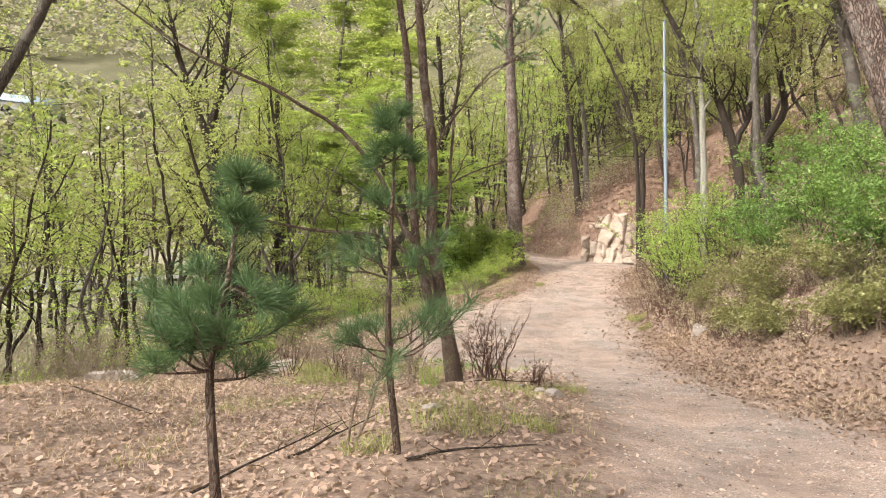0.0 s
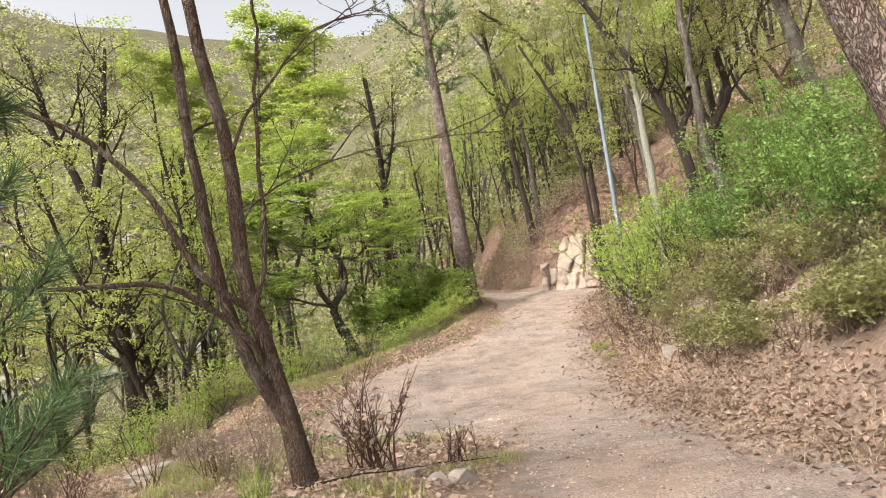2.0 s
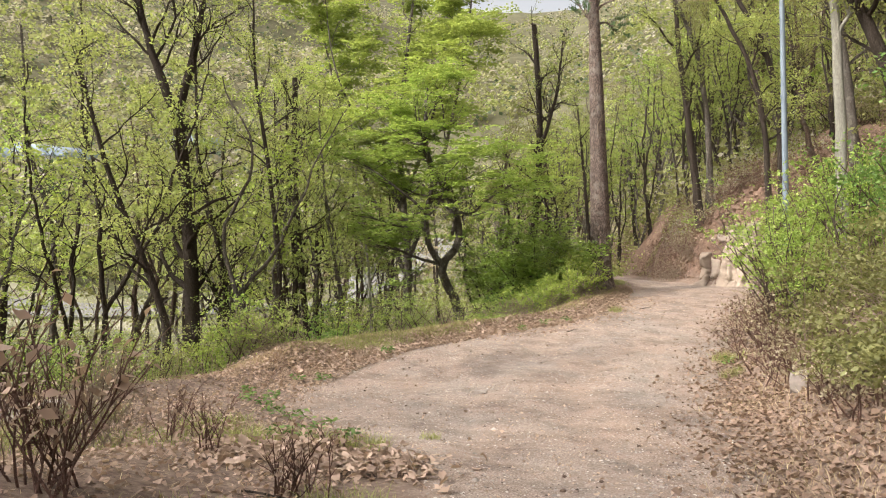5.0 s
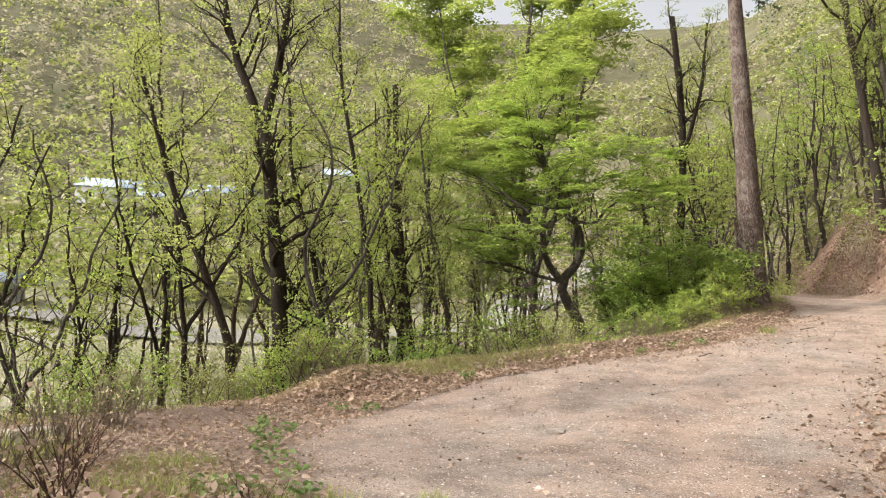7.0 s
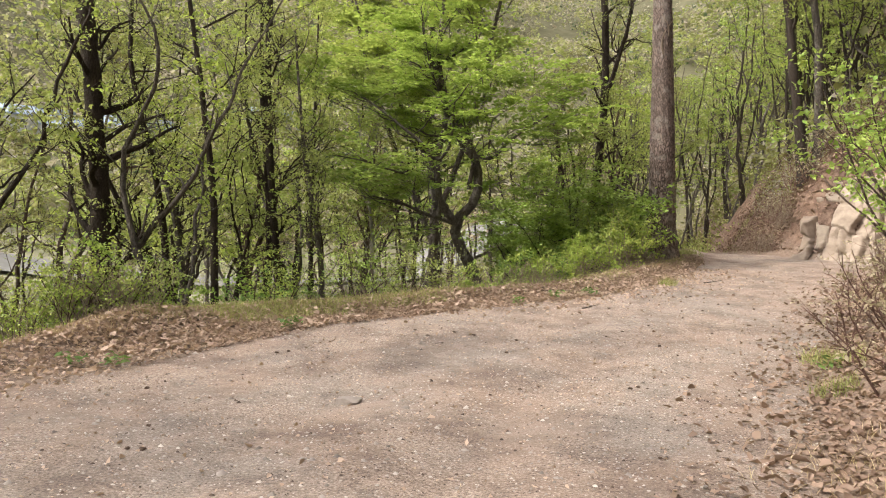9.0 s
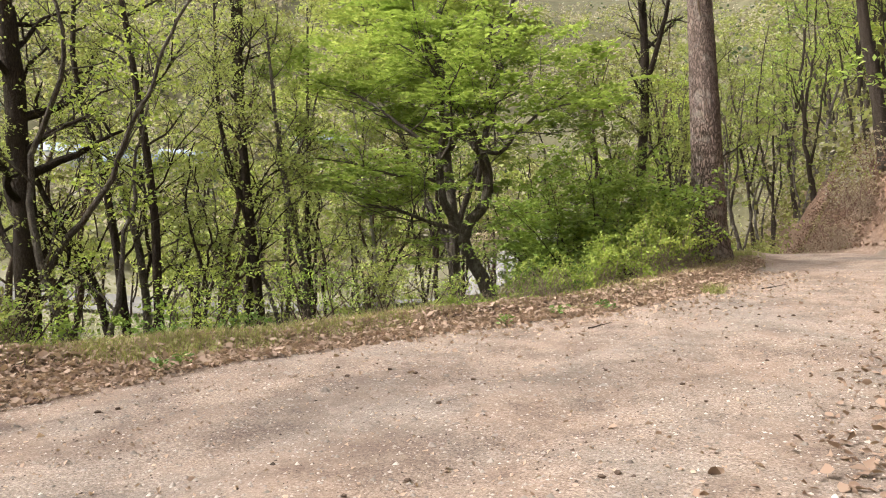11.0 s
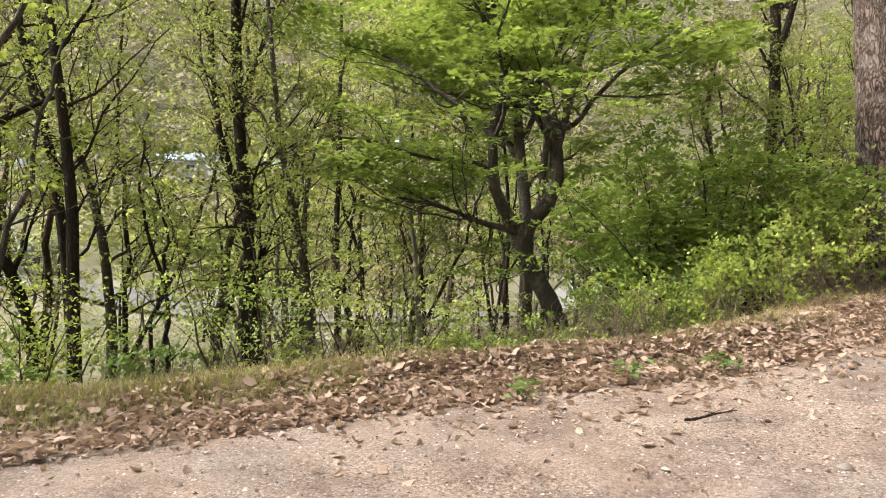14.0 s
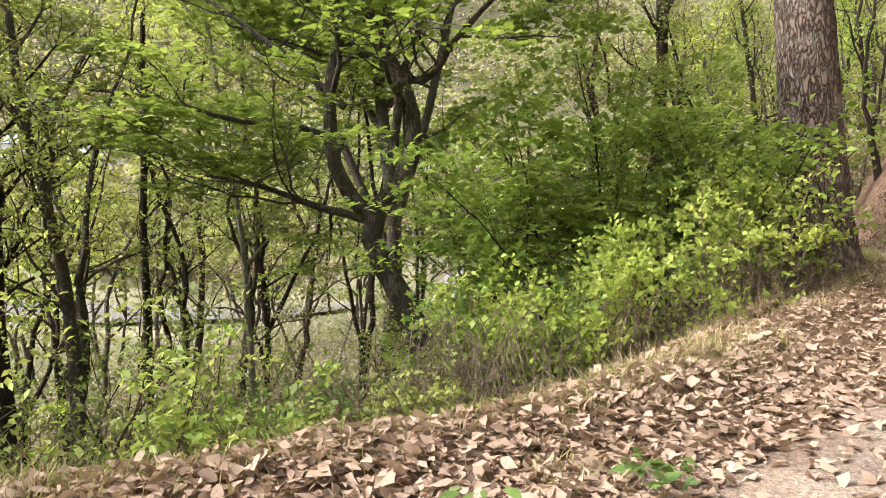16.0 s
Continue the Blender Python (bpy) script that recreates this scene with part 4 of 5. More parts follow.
# the bank: broom-like green shrubs, then denser green, then olive tangle
many(shrub, [(7.0, 20.6, 2.6, 1.2), (7.5, 21.8, 3.0, 1.3), (7.6, 23.2, 3.0, 1.3), (8.2, 24.6, 2.8, 1.3), (8.0, 20.2, 2.6, 1.2), (8.8, 22.8, 2.6, 1.3)],
     "broom_shrub", "feathery light green upright shrub on the bank", stems=26, leaf=LEAF_BRIGHT, leaves=3800, size=0.065, upright=0.7, group="shrubs on the bank", scatter=0.16, seed=700)
many(shrub, [(8.3, 18.2, 2.0, 1.6), (9.2, 17.2, 2.2, 1.7), (8.6, 15.6, 1.9, 1.6), (9.9, 15.8, 2.2, 1.7), (9.4, 13.8, 2.0, 1.6), (10.4, 18.8, 2.0, 1.6), (8.4, 13.2, 1.6, 1.5), (8.9, 11.6, 1.8, 1.5), (8.0, 16.4, 1.7, 1.4), (7.8, 12.6, 1.5, 1.4), (8.4, 10.0, 1.6, 1.4)],
     "bank_shrub", "dense green spring shrub on the bank", stems=18, leaf=LEAF_DEEP, leaves=4000, size=0.07, upright=0.25, group="shrubs on the bank", scatter=0.2, seed=720)
many(shrub, [(7.4, 17.0, 1.4, 1.3), (7.1, 15.2, 1.2, 1.2), (7.6, 13.9, 1.3, 1.3), (7.3, 12.4, 1.2, 1.2), (6.4, 13.6, 0.8, 0.9), (6.7, 11.4, 0.9, 1.0), (7.9, 11.0, 1.2, 1.2), (6.9, 18.6, 1.3, 1.2), (7.0, 9.8, 1.0, 1.1), (6.5, 15.6, 0.8, 0.9), (6.8, 10.6, 0.9, 1.0), (7.6, 9.2, 1.1, 1.1)],
     "olive_shrub", "olive and yellow-green scrub with dry twigs on the bank", stems=20, leaf=LEAF_OLIVE, leaves=3600, size=0.06, upright=0.25, group="scrub on the bank", scatter=0.16, bark=TWIG_DRY, seed=740)
many(shrub, [(6.4, 38.4, 0.8, 1.0), (6.2, 40.0, 0.8, 1.0), (6.8, 40.6, 1.0, 1.0), (7.4, 39.8, 1.0, 1.0), (8.2, 38.0, 1.0, 1.0), (9.0, 37.6, 1.0, 1.0), (6.9, 38.9, 0.8, 0.9), (10.0, 36.8, 1.0, 1.0), (7.0, 37.6, 1.0, 1.0), (7.6, 37.2, 1.0, 1.0), (8.6, 37.0, 1.0, 1.0), (9.4, 36.6, 1.0, 1.0), (7.4, 38.6, 1.2, 1.0), (6.7, 39.4, 1.0, 1.0), (10.2, 35.6, 1.2, 1.0), (9.8, 34.2, 1.0, 1.0), (6.5, 20.8, 1.2, 1.0), (6.9, 22.6, 1.3, 1.0), (7.5, 24.6, 1.3, 1.0), (6.4, 19.0, 1.0, 0.9), (6.6, 17.2, 0.8, 0.9), (7.8, 26.8, 1.2, 1.0), (8.4, 29.5, 1.2, 1.0), (6.3, 16.0, 0.7, 0.8), (6.2, 14.6, 0.7, 0.8), (6.5, 12.6, 0.7, 0.8), (6.3, 18.0, 0.8, 0.8), (6.9, 16.6, 0.9, 0.9), (7.2, 14.2, 0.9, 0.9), (6.6, 19.8, 1.1, 0.9), (6.9, 21.8, 1.2, 0.9)],
     "dry_shrub", "leafless reddish-brown dry shrub at the foot of the bank", stems=13, leaf=LEAF_BROWN, leaves=500, size=0.05, upright=0.4, group="dry shrubs", scatter=0.1, bark=TWIG_RED, seed=760, twigs=5)
# on the hillside, scattered
rng = np.random.default_rng(62)
for i in range(52):
    y = rng.uniform(12, 50) if i % 2 else rng.uniform(24, 46)
    x = float(toe_x(y)) + rng.uniform(1.6 if y > 30 else 3.5, 13)
    shrub("hillside_shrub", "thin spring scrub on the leafy hillside", x, y, rng.uniform(1.2, 2.6), 1.4, 12, (LEAF_OLIVE, LEAF_SPRING, LEAF_BROWN)[i % 3], 750, 0.10, 800 + i, upright=0.4, group="hillside scrub", scatter=0.26)
# bare shrubs on the mound
shrub("bare_shrub", "bare reddish-stemmed shrub with a few withered leaves", 0.70, 10.3, 1.15, 0.8, 18, DRY_LEAF, 26, 0.09, 901, bark=TWIG_RED, upright=0.5, twigs=7, scatter=0.04)
shrub("bare_shrub", "small bare reddish-stemmed shrub beside the gravel", 1.55, 11.7, 0.6, 0.6, 14, DRY_LEAF, 12, 0.06, 902, bark=TWIG_RED, upright=0.5, twigs=6, scatter=0.04)
shrub("bare_shrub", "thin bare twigs rising from leaf litter", -0.45, 10.2, 1.1, 0.5, 6, DRY_LEAF, 0, 0.06, 903, bark=TWIG_DRY, upright=0.55, twigs=4)
shrub("bare_shrub", "thin bare twigs on the verge of the track", -1.0, 12.8, 1.0, 0.9, 12, DRY_LEAF, 10, 0.06, 904, bark=TWIG_DRY, upright=0.45, twigs=4)
shrub("bare_shrub", "bare sapling stem beside a young pine", -0.75, 5.9, 1.5, 0.2, 2, DRY_LEAF, 0, 0.06, 905, bark=TWIG_DRY, upright=0.85, twigs=3)
for i, (x, y, h) in enumerate([(-1.9, 13.1, 0.8), (0.2, 12.7, 0.65), (-2.9, 13.5, 0.9), (-0.5, 13.3, 0.7), (1.0, 13.6, 0.4), (-3.8, 12.9, 0.9)]):
    shrub("bare_shrub", "thin bare reddish twigs at the end of the mound", x, y, h, 0.6, 9, DRY_LEAF, 14, 0.07, 906 + i, bark=TWIG_RED, upright=0.55, twigs=4, scatter=0.04, group="bare twigs")
for i in range(16):
    y = 13.0 + 0.5 * (i % 8) + 0.21 * (i % 3)
    x = -1.6 - 0.33 * i
    shrub("dry_weed", "dry upright weed stalks on the verge", x, y, 0.7 + 0.05 * (i % 5), 0.6, 12, STRAW, 70, 0.04, 920 + i, bark=TWIG_DRY, upright=0.65, twigs=3, group="dry weeds", scatter=0.06)


def tangle(x, y, radius, count, seed, label):
    """Arching dry vines."""
    rng = np.random.default_rng(seed)
    root = root_at(x, y, "dry_vine_tangle", label, "vine", "vine tangles", 0.05)
    for k in range(count):
        if k % 10 == 0:
            w = Wood()
        a, b = rng.uniform(0, 2 * np.pi, 2)
        s = np.array([np.cos(a), np.sin(a), 0]) * radius * rng.uniform(0.2, 1)
        e = np.array([np.cos(b), np.sin(b), 0]) * radius * rng.uniform(0.4, 1.2)
        m = (s + e) / 2 + np.array([rng.normal(0, 0.2), rng.normal(0, 0.2), rng.uniform(0.3, 1.1) * radius])
        w.tube(bend([s, m, e], 9) + rng.normal(0, 0.02, (9, 3)), np.linspace(0.006, 0.003, 9), 3)
        if k % 10 == 9:
            child("runner", w.mesh("runner", TWIG_DRY), root)
    return root


for i, (x, y, r, n) in enumerate([(-3.6, 20.7, 0.9, 90), (-4.6, 19.6, 0.9, 60), (0.3, 27.6, 0.9, 60), (1.2, 28.3, 0.8, 60), (-0.4, 26.8, 0.8, 50), (-7.0, 13.0, 1.2, 90), (-8.6, 11.6, 1.3, 90), (-6.2, 15.2, 1.1, 70),
                                  (2.7, 30.8, 0.7, 60), (3.2, 32.4, 0.6, 50), (-9.5, 9.5, 1.2, 70), (7.6, 12.2, 0.9, 70), (8.2, 14.6, 0.9, 60), (-2.6, 24.6, 0.8, 50), (-5.4, 11.0, 0.8, 50), (-0.9, 25.6, 0.7, 60), (0.9, 28.0, 0.8, 70), (-1.6, 25.4, 0.8, 60), (1.9, 29.6, 0.7, 60), (-0.1, 27.2, 0.9, 80), (2.9, 31.5, 0.6, 70), (3.0, 31.0, 0.5, 60), (6.0, 38.6, 0.7, 50), (6.5, 37.7, 0.7, 50), (7.0, 37.1, 0.7, 50), (6.9, 38.6, 0.8, 50), (8.2, 37.9, 0.8, 50)]):
    tangle(x, y, r, n, 950 + i, "tangle of arching dry straw-coloured vine stems")


def grass_patch(name, label, places, material, seed, kind=""):
    rng = np.random.default_rng(seed)
    for x, y, r, n, h in places:
        root = root_at(x, y, name, label, "grass", "grass tufts")
        v, f = blades(rng, x, y, r * 1.15, n, h, 0.006, 1.3)
        child("foliage", mesh_from("foliage", v - np.array(root.location), f, material), root)


grass_patch("grass_tuft", "tuft of fresh green grass beside the gravel", [(2.04, 11.6, 0.32, 260, 0.17), (1.5, 10.6, 0.3, 160, 0.13), (-2.6, 14.2, 0.5, 500, 0.3), (-2.2, 12.6, 0.4, 300, 0.25), (-0.6, 5.9, 0.25, 220, 0.14), (0.15, 6.4, 0.4, 380, 0.16), (0.85, 6.6, 0.2, 200, 0.15),
                                                                  (0.9, 8.6, 0.3, 260, 0.16), (6.1, 22.0, 0.3, 380, 0.22), (3.9, 28.3, 0.16, 200, 0.2), (5.9, 20.4, 0.2, 160, 0.18), (-0.5, 24.0, 0.3, 300, 0.14), (0.05, 24.5, 0.25, 220, 0.14), (1.15, 14.1, 0.32, 420, 0.15), (0.62, 13.9, 0.28, 300, 0.14), (1.72, 15.0, 0.12, 90, 0.10), (0.1, 13.5, 0.35, 380, 0.18), (-0.9, 14.6, 0.4, 360, 0.2), (2.2, 26.35, 0.14, 90, 0.12), (-1.55, 22.3, 0.35, 420, 0.2), (-1.9, 21.6, 0.35, 420, 0.2), (-1.1, 23.0, 0.3, 320, 0.18)], GRASS, 71)
grass_patch("grass_clump", "clump of broad green blades beside the forked tree", [(-0.17, 8.75, 0.12, 80, 0.42), (-3.0, 24.6, 0.2, 120, 0.5)], LEAF_BRIGHT, 72)


def leafy_plant(x, y, seed, label):
    rng = np.random.default_rng(seed)
    root = root_at(x, y, "leafy_weed", label, "plant", "leafy weeds")
    n = 30
    a = rng.uniform(0, 2 * np.pi, n)
    r = 0.15 * np.sqrt(rng.uniform(0, 1, n))
    c = np.stack([r * np.cos(a), r * np.sin(a), 0.05 + 0.12 * rng.uniform(0, 1, n)], -1)
    v, f = leaf_cloud(rng, c, 0.085, 0.6, 0.45)
    child("foliage", mesh_from("foliage", v, f, WEED), root)


for i, (x, y) in enumerate([(-1.5, 16.5), (-1.25, 16.75), (-1.75, 16.9), (-0.1, 15.2), (2.6, 26.3), (2.05, 25.75), (-1.0, 21.7), (-0.9, 21.4), (1.55, 24.9), (6.0, 21.6), (-1.6, 18.4), (-1.2, 18.6), (1.0, 14.2), (0.64, 13.95), (0.4, 13.8), (-1.1, 16.35), (-0.6, 15.6), (0.55, 14.6)]):
    leafy_plant(x, y, 1000 + i, "low leafy green weed among dry leaves")

# ---- rocks ----
def rock_mesh(seed, sx, sy, sz, cuts=9):
    """A broken block: a sphere with flat planes struck off it."""
    rng = np.random.default_rng(seed)
    bm = bmesh.new()
    bmesh.ops.create_cube(bm, size=1.7)
    bmesh.ops.subdivide_edges(bm, edges=bm.edges[:], cuts=6, use_grid_fill=True)
    planes = rng.normal(0, 1, (cuts, 3))
    planes /= np.linalg.norm(planes, axis=1)[:, None]
    depth = rng.uniform(0.75, 1.05, cuts)
    for v in bm.verts:
        p = np.array(v.co)
        for q, d in zip(planes, depth):
            over = p @ q - d
            if over > 0:
                p = p - q * over
        p = p * (1 + 0.07 * noise.noise(Vector(p * 2.5 + seed)))
        v.co = (p[0] * sx, p[1] * sy, p[2] * sz)
    me = bpy.data.meshes.new("rock")
    bm.to_mesh(me)
    bm.free()
    return me


def rock_face(seed, s0, s1, h0, h1, cells, proud):
    """A split face that follows the cut bank: flat-fronted blocks at uneven depths, cracks between them."""
    rng = np.random.default_rng(seed)
    inward, along, foot = np.array([0.47, 0.88]), np.array([0.88, -0.47]), np.array([7.05, 36.15])
    ns, nh = int((s1 - s0) / 0.045) + 1, int((h1 - h0) / 0.045) + 1
    ss, hh = np.meshgrid(np.linspace(s0, s1, ns), np.linspace(h0, h1, nh))
    qx, qy = foot[0] + along[0] * ss, foot[1] + along[1] * ss
    base = float(road_z(36.0))
    steps = np.arange(0, 4, 0.08)
    over = land(qx[..., None] + inward[0] * steps, qy[..., None] + inward[1] * steps) >= (base + hh)[..., None]
    deep = steps[np.where(over.any(-1), over.argmax(-1), len(steps) - 1)]
    for _ in range(6):
        deep[1:-1, 1:-1] = (deep[1:-1, 1:-1] * 2 + deep[:-2, 1:-1] + deep[2:, 1:-1] + deep[1:-1, :-2] + deep[1:-1, 2:]) / 6
    cs, ch = rng.uniform(s0, s1, cells), rng.uniform(h0, h1, cells)
    push = rng.uniform(-0.10, 0.30, cells)
    lean, turn = rng.normal(0, 0.22, cells), rng.normal(0, 0.28, cells)
    jit_s, jit_h = ss + 0.07 * wavy(ss, hh, 3.0, seed + 1), hh + 0.07 * wavy(ss, hh, 3.0, seed + 2)
    d = np.abs(jit_s[..., None] - cs) * 1.25 + np.abs(jit_h[..., None] - ch) * 0.8 + 0.4 * np.hypot(jit_s[..., None] - cs, jit_h[..., None] - ch)
    order = np.sort(d, -1)
    near = d.argmin(-1)
    crack = np.clip((order[..., 1] - order[..., 0]) / 0.10, 0, 1)
    out = proud + push[near] + lean[near] * (hh - ch[near]) + turn[near] * (ss - cs[near]) - 0.16 * (1 - crack) + 0.03 * wavy(ss, hh, 7.0, seed + 3)
    edge = np.minimum(np.minimum(ss - s0, s1 - ss), np.minimum(hh - h0 + 0.3, (h1 - hh) * 0.8)) + 0.22 * wavy(ss, hh, 2.4, seed + 4)
    out = np.where(edge < 0.12, out - (0.12 - edge) * 2.6, out)
    px, py = qx + inward[0] * (deep - out), qy + inward[1] * (deep - out)
    i = np.arange(ns * nh).reshape(nh, ns)
    f = np.stack([i[:-1, :-1], i[:-1, 1:], i[1:, 1:], i[1:, :-1]], -1).reshape(-1, 4)
    return np.stack([px, py, base + hh], -1).reshape(-1, 3), f


outcrop = tagged(new("rock_outcrop"), "pale broken rock face in the cut bank", "rock")
outcrop.location = (8.0, 36.2, float(land(8.0, 36.2)))
for k, spec in enumerate([(811, 0.32, 2.3, -0.1, 2.5, 20, 0.12), (812, -0.05, 0.42, -0.1, 1.35, 3, 0.18), (813, 2.2, 3.5, -0.1, 2.1, 12, 0.10)]):
    v, f = rock_face(*spec)
    child("rock_slab", mesh_from("rock_slab", v - np.array(outcrop.location), f, ROCK), outcrop)


def loose_stone(x, y, sx, sy, sz, seed, label, name="stone", material=None):
    me = rock_mesh(seed, sx, sy, sz)
    me.materials.append(material or STONE)
    ob = tagged(new(name, me), label, "stone", "loose stones")
    ob.location = (x, y, float(land(x, y)) + sz * 0.25)
    ob.rotation_euler = (0, 0, seed * 1.3)
    return ob


loose_stone(1.57, 9.85, 0.15, 0.12, 0.12, 201, "pale angular stone lying on the mound")
loose_stone(1.32, 9.5, 0.13, 0.10, 0.08, 202, "flat grey stone lying on the mound")
loose_stone(1.05, 9.9, 0.10, 0.08, 0.06, 205, "small grey stone lying on the mound")
loose_stone(1.66, 18.62, 0.12, 0.09, 0.05, 203, "small pale stone on the gravel track")
loose_stone(6.3, 17.2, 0.22, 0.18, 0.2, 204, "grey rock half buried in the foot of the bank")
loose_stone(-0.1, 6.9, 0.12, 0.1, 0.06, 206, "flat stone among leaf litter")
loose_stone(-7.6, 17.6, 0.9, 0.5, 0.22, 207, "flat pale boulder lying on the slope", "boulder", CONCRETE)
loose_stone(-3.3, 14.6, 0.6, 0.3, 0.16, 209, "flat pale boulder at the rim of the slope", "boulder", CONCRETE)
loose_stone(-5.9, 12.6, 0.5, 0.3, 0.16, 208, "flat pale boulder among dry vines", "boulder", CONCRETE)

# ---- pole ----
pole = root_at(7.6, 23.75, "utility_pole", "slim galvanised grey steel pole standing on the bank", "pole", "", 0.1)
hgt = 9.9 - pole.location.z
w = Wood()
w.tube([(0, 0, 0), (0, 0, hgt * 0.5), (0, 0, hgt)], [0.07, 0.062, 0.052], 16)
child("shaft", w.mesh("shaft", POLE_STEEL), pole)
w = Wood()
w.tube([(0, 0, hgt - 0.01), (0, 0, hgt + 0.03), (0, 0, hgt + 0.05)], [0.058, 0.058, 0.01], 16)
child("cap", w.mesh("cap", POLE_STEEL), pole)
for h in (hgt * 0.55, hgt * 0.8):
    w = Wood()
    w.tube([(0, 0, h), (0, 0, h + 0.08)], [0.074, 0.074], 16)
    child("band", w.mesh("band", POLE_STEEL), pole)


# ---- farm buildings across the valley ----
def barn(x, y, turn, length, depth, wall_h, roof_h, label, arched=False):
    z = float(land(x, y)) - 0.5
    root = tagged(new("farm_building"), label, "building", "farm buildings")
    root.matrix_world = pose(x, y, z, 0, 0, turn)
    l, d = length / 2, depth / 2

    def slab(name, pts, faces, mat):
        return child(name, mesh_from(name, pts, faces, mat), root)

    hw = wall_h + 0.5
    box = [(-l, -d, 0), (l, -d, 0), (l, d, 0), (-l, d, 0), (-l, -d, hw), (l, -d, hw), (l, d, hw), (-l, d, hw)]
    slab("wall", box, [(0, 1, 5, 4), (1, 2, 6, 5), (2, 3, 7, 6), (3, 0, 4, 7)], WALL_PALE)
    n = 9 if arched else 3
    a = np.linspace(np.pi, 0, n)
    prof = [(np.cos(t) * (d + 0.4), hw + np.sin(t) * roof_h) for t in a]
    pts = [(sx, p, q + o) for o in (0, 0.12) for sx in (-l - 0.4, l + 0.4) for p, q in prof]
    f = []
    for k in range(n - 1):
        f += [(k, k + 1, n + k + 1, n + k), (2 * n + k, 3 * n + k, 3 * n + k + 1, 2 * n + k + 1), (k, 2 * n + k, 2 * n + k + 1, k + 1), (n + k, n + k + 1, 3 * n + k + 1, 3 * n + k)]
    slab("roof", pts, f, ROOF_BLUE)
    for k in range(3):
        cx = -l + length * (k + 0.5) / 3
        win = [(cx - 0.7, -d - 0.06, hw * 0.4), (cx + 0.7, -d - 0.06, hw * 0.4), (cx + 0.7, -d - 0.06, hw * 0.75), (cx - 0.7, -d - 0.06, hw * 0.75), (cx - 0.7, -d + 0.1, hw * 0.4), (cx + 0.7, -d + 0.1, hw * 0.4), (cx + 0.7, -d + 0.1, hw * 0.75), (cx - 0.7, -d + 0.1, hw * 0.75)]
        slab("window", win, [(0, 1, 2, 3), (0, 4, 5, 1), (3, 2, 6, 7), (0, 3, 7, 4), (1, 5, 6, 2)], GLASS_DARK)
    return root


barn(-112, 102, 40, 15, 8, 2.6, 2.4, "farm building with a pale blue sheet roof", False)
barn(-77, 128, 35, 10, 7, 2.6, 2.0, "small farm building with a pale blue roof", False)
barn(-93, 112, 38, 14, 6, 1.4, 2.2, "long vinyl greenhouse with a pale arched cover", True)
barn(-101, 106, 38, 14, 6, 1.4, 2.2, "long vinyl greenhouse with a pale arched cover", True)
barn(-136, 78, 52, 14, 7, 2.4, 2.0, "farm shed with a grey-blue roof", False)
barn(-68, 52, 45, 6, 4, 1.6, 1.2, "low shed with a grey roof near the river bed", False)

# river bed: a pale strip lying on the valley floor
u = np.linspace(-60, 60, 60)
cx, cy = -52 + u * 0.62 + 3 * np.sin(u * 0.08), 56 + u * 0.75
vv = []
for k in (-1, -0.5, 0, 0.5, 1):
    wd = 2.8 + 1.3 * np.sin(u * 0.13 + 1)
    px, py = cx + k * wd * 0.75, cy - k * wd * 0.62
    vv.append(np.stack([px, py, land(px, py) + 0.35], -1))
vv = np.stack(vv, 1)
i = np.arange(60 * 5).reshape(60, 5)
tagged(new("river_bed", mesh_from("river_bed", vv, np.stack([i[:-1, :-1], i[:-1, 1:], i[1:, 1:], i[1:, :-1]], -1).reshape(-1, 4), FIELD_PALE)), "pale dry gravel river bed in the valley", "river bed", kind="structure")

# ---- far woods on the mountains ----
def far_woods(seed, count, material, label, lo, hi, quads_each, arc=(-95, 28)):
    rng = np.random.default_rng(seed)
    d = lo * (hi / lo) ** rng.uniform(0, 1, count)
    a = np.radians(rng.uniform(arc[0], arc[1], count))
    x, y = 3 + d * np.sin(a), 15 + d * np.cos(a)
    keep = (ledge_x(y) - x > 40) | (y > 75)
    # open fields and the river keep clear
    keep &= ~((wavy(x, y, 0.05, 12) > 0.25) & (d < 190))
    keep &= np.abs((x + 52) * 0.75 - (y - 56) * 0.62) > 11
    x, y, d = x[keep], y[keep], d[keep]
    z = land(x, y)
    size = 1.8 + d * 0.005
    n = len(x)
    o = rng.normal(0, 1, (n, quads_each, 3))
    o /= np.linalg.norm(o, axis=2)[..., None]
    o[..., 2] = np.abs(o[..., 2]) * 1.25
    c = np.stack([x, y, z + 1.5], -1)[:, None] + o * size[:, None, None] * rng.uniform(0.4, 1.15, (n, quads_each, 1)) * np.array([1, 1, 1.2])
    v, f = leaf_cloud(rng, c.reshape(-1, 3), 1.0, 0.55, 0.8)
    s = np.repeat(size * 0.45, quads_each * 4)[:, None]
    mid = np.repeat(c.reshape(-1, 3), 4, axis=0)
    v = mid + (v - mid) * s
    tagged(new("far_woods", mesh_from("far_woods", v, f, material)), label, "woods", kind="stuff")


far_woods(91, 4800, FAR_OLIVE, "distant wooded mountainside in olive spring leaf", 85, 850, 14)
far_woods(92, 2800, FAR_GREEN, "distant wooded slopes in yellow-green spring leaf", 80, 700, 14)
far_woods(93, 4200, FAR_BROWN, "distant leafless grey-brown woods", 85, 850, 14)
far_woods(94, 1300, FAR_PINE, "distant dark pines on the mountainside", 110, 850, 10)


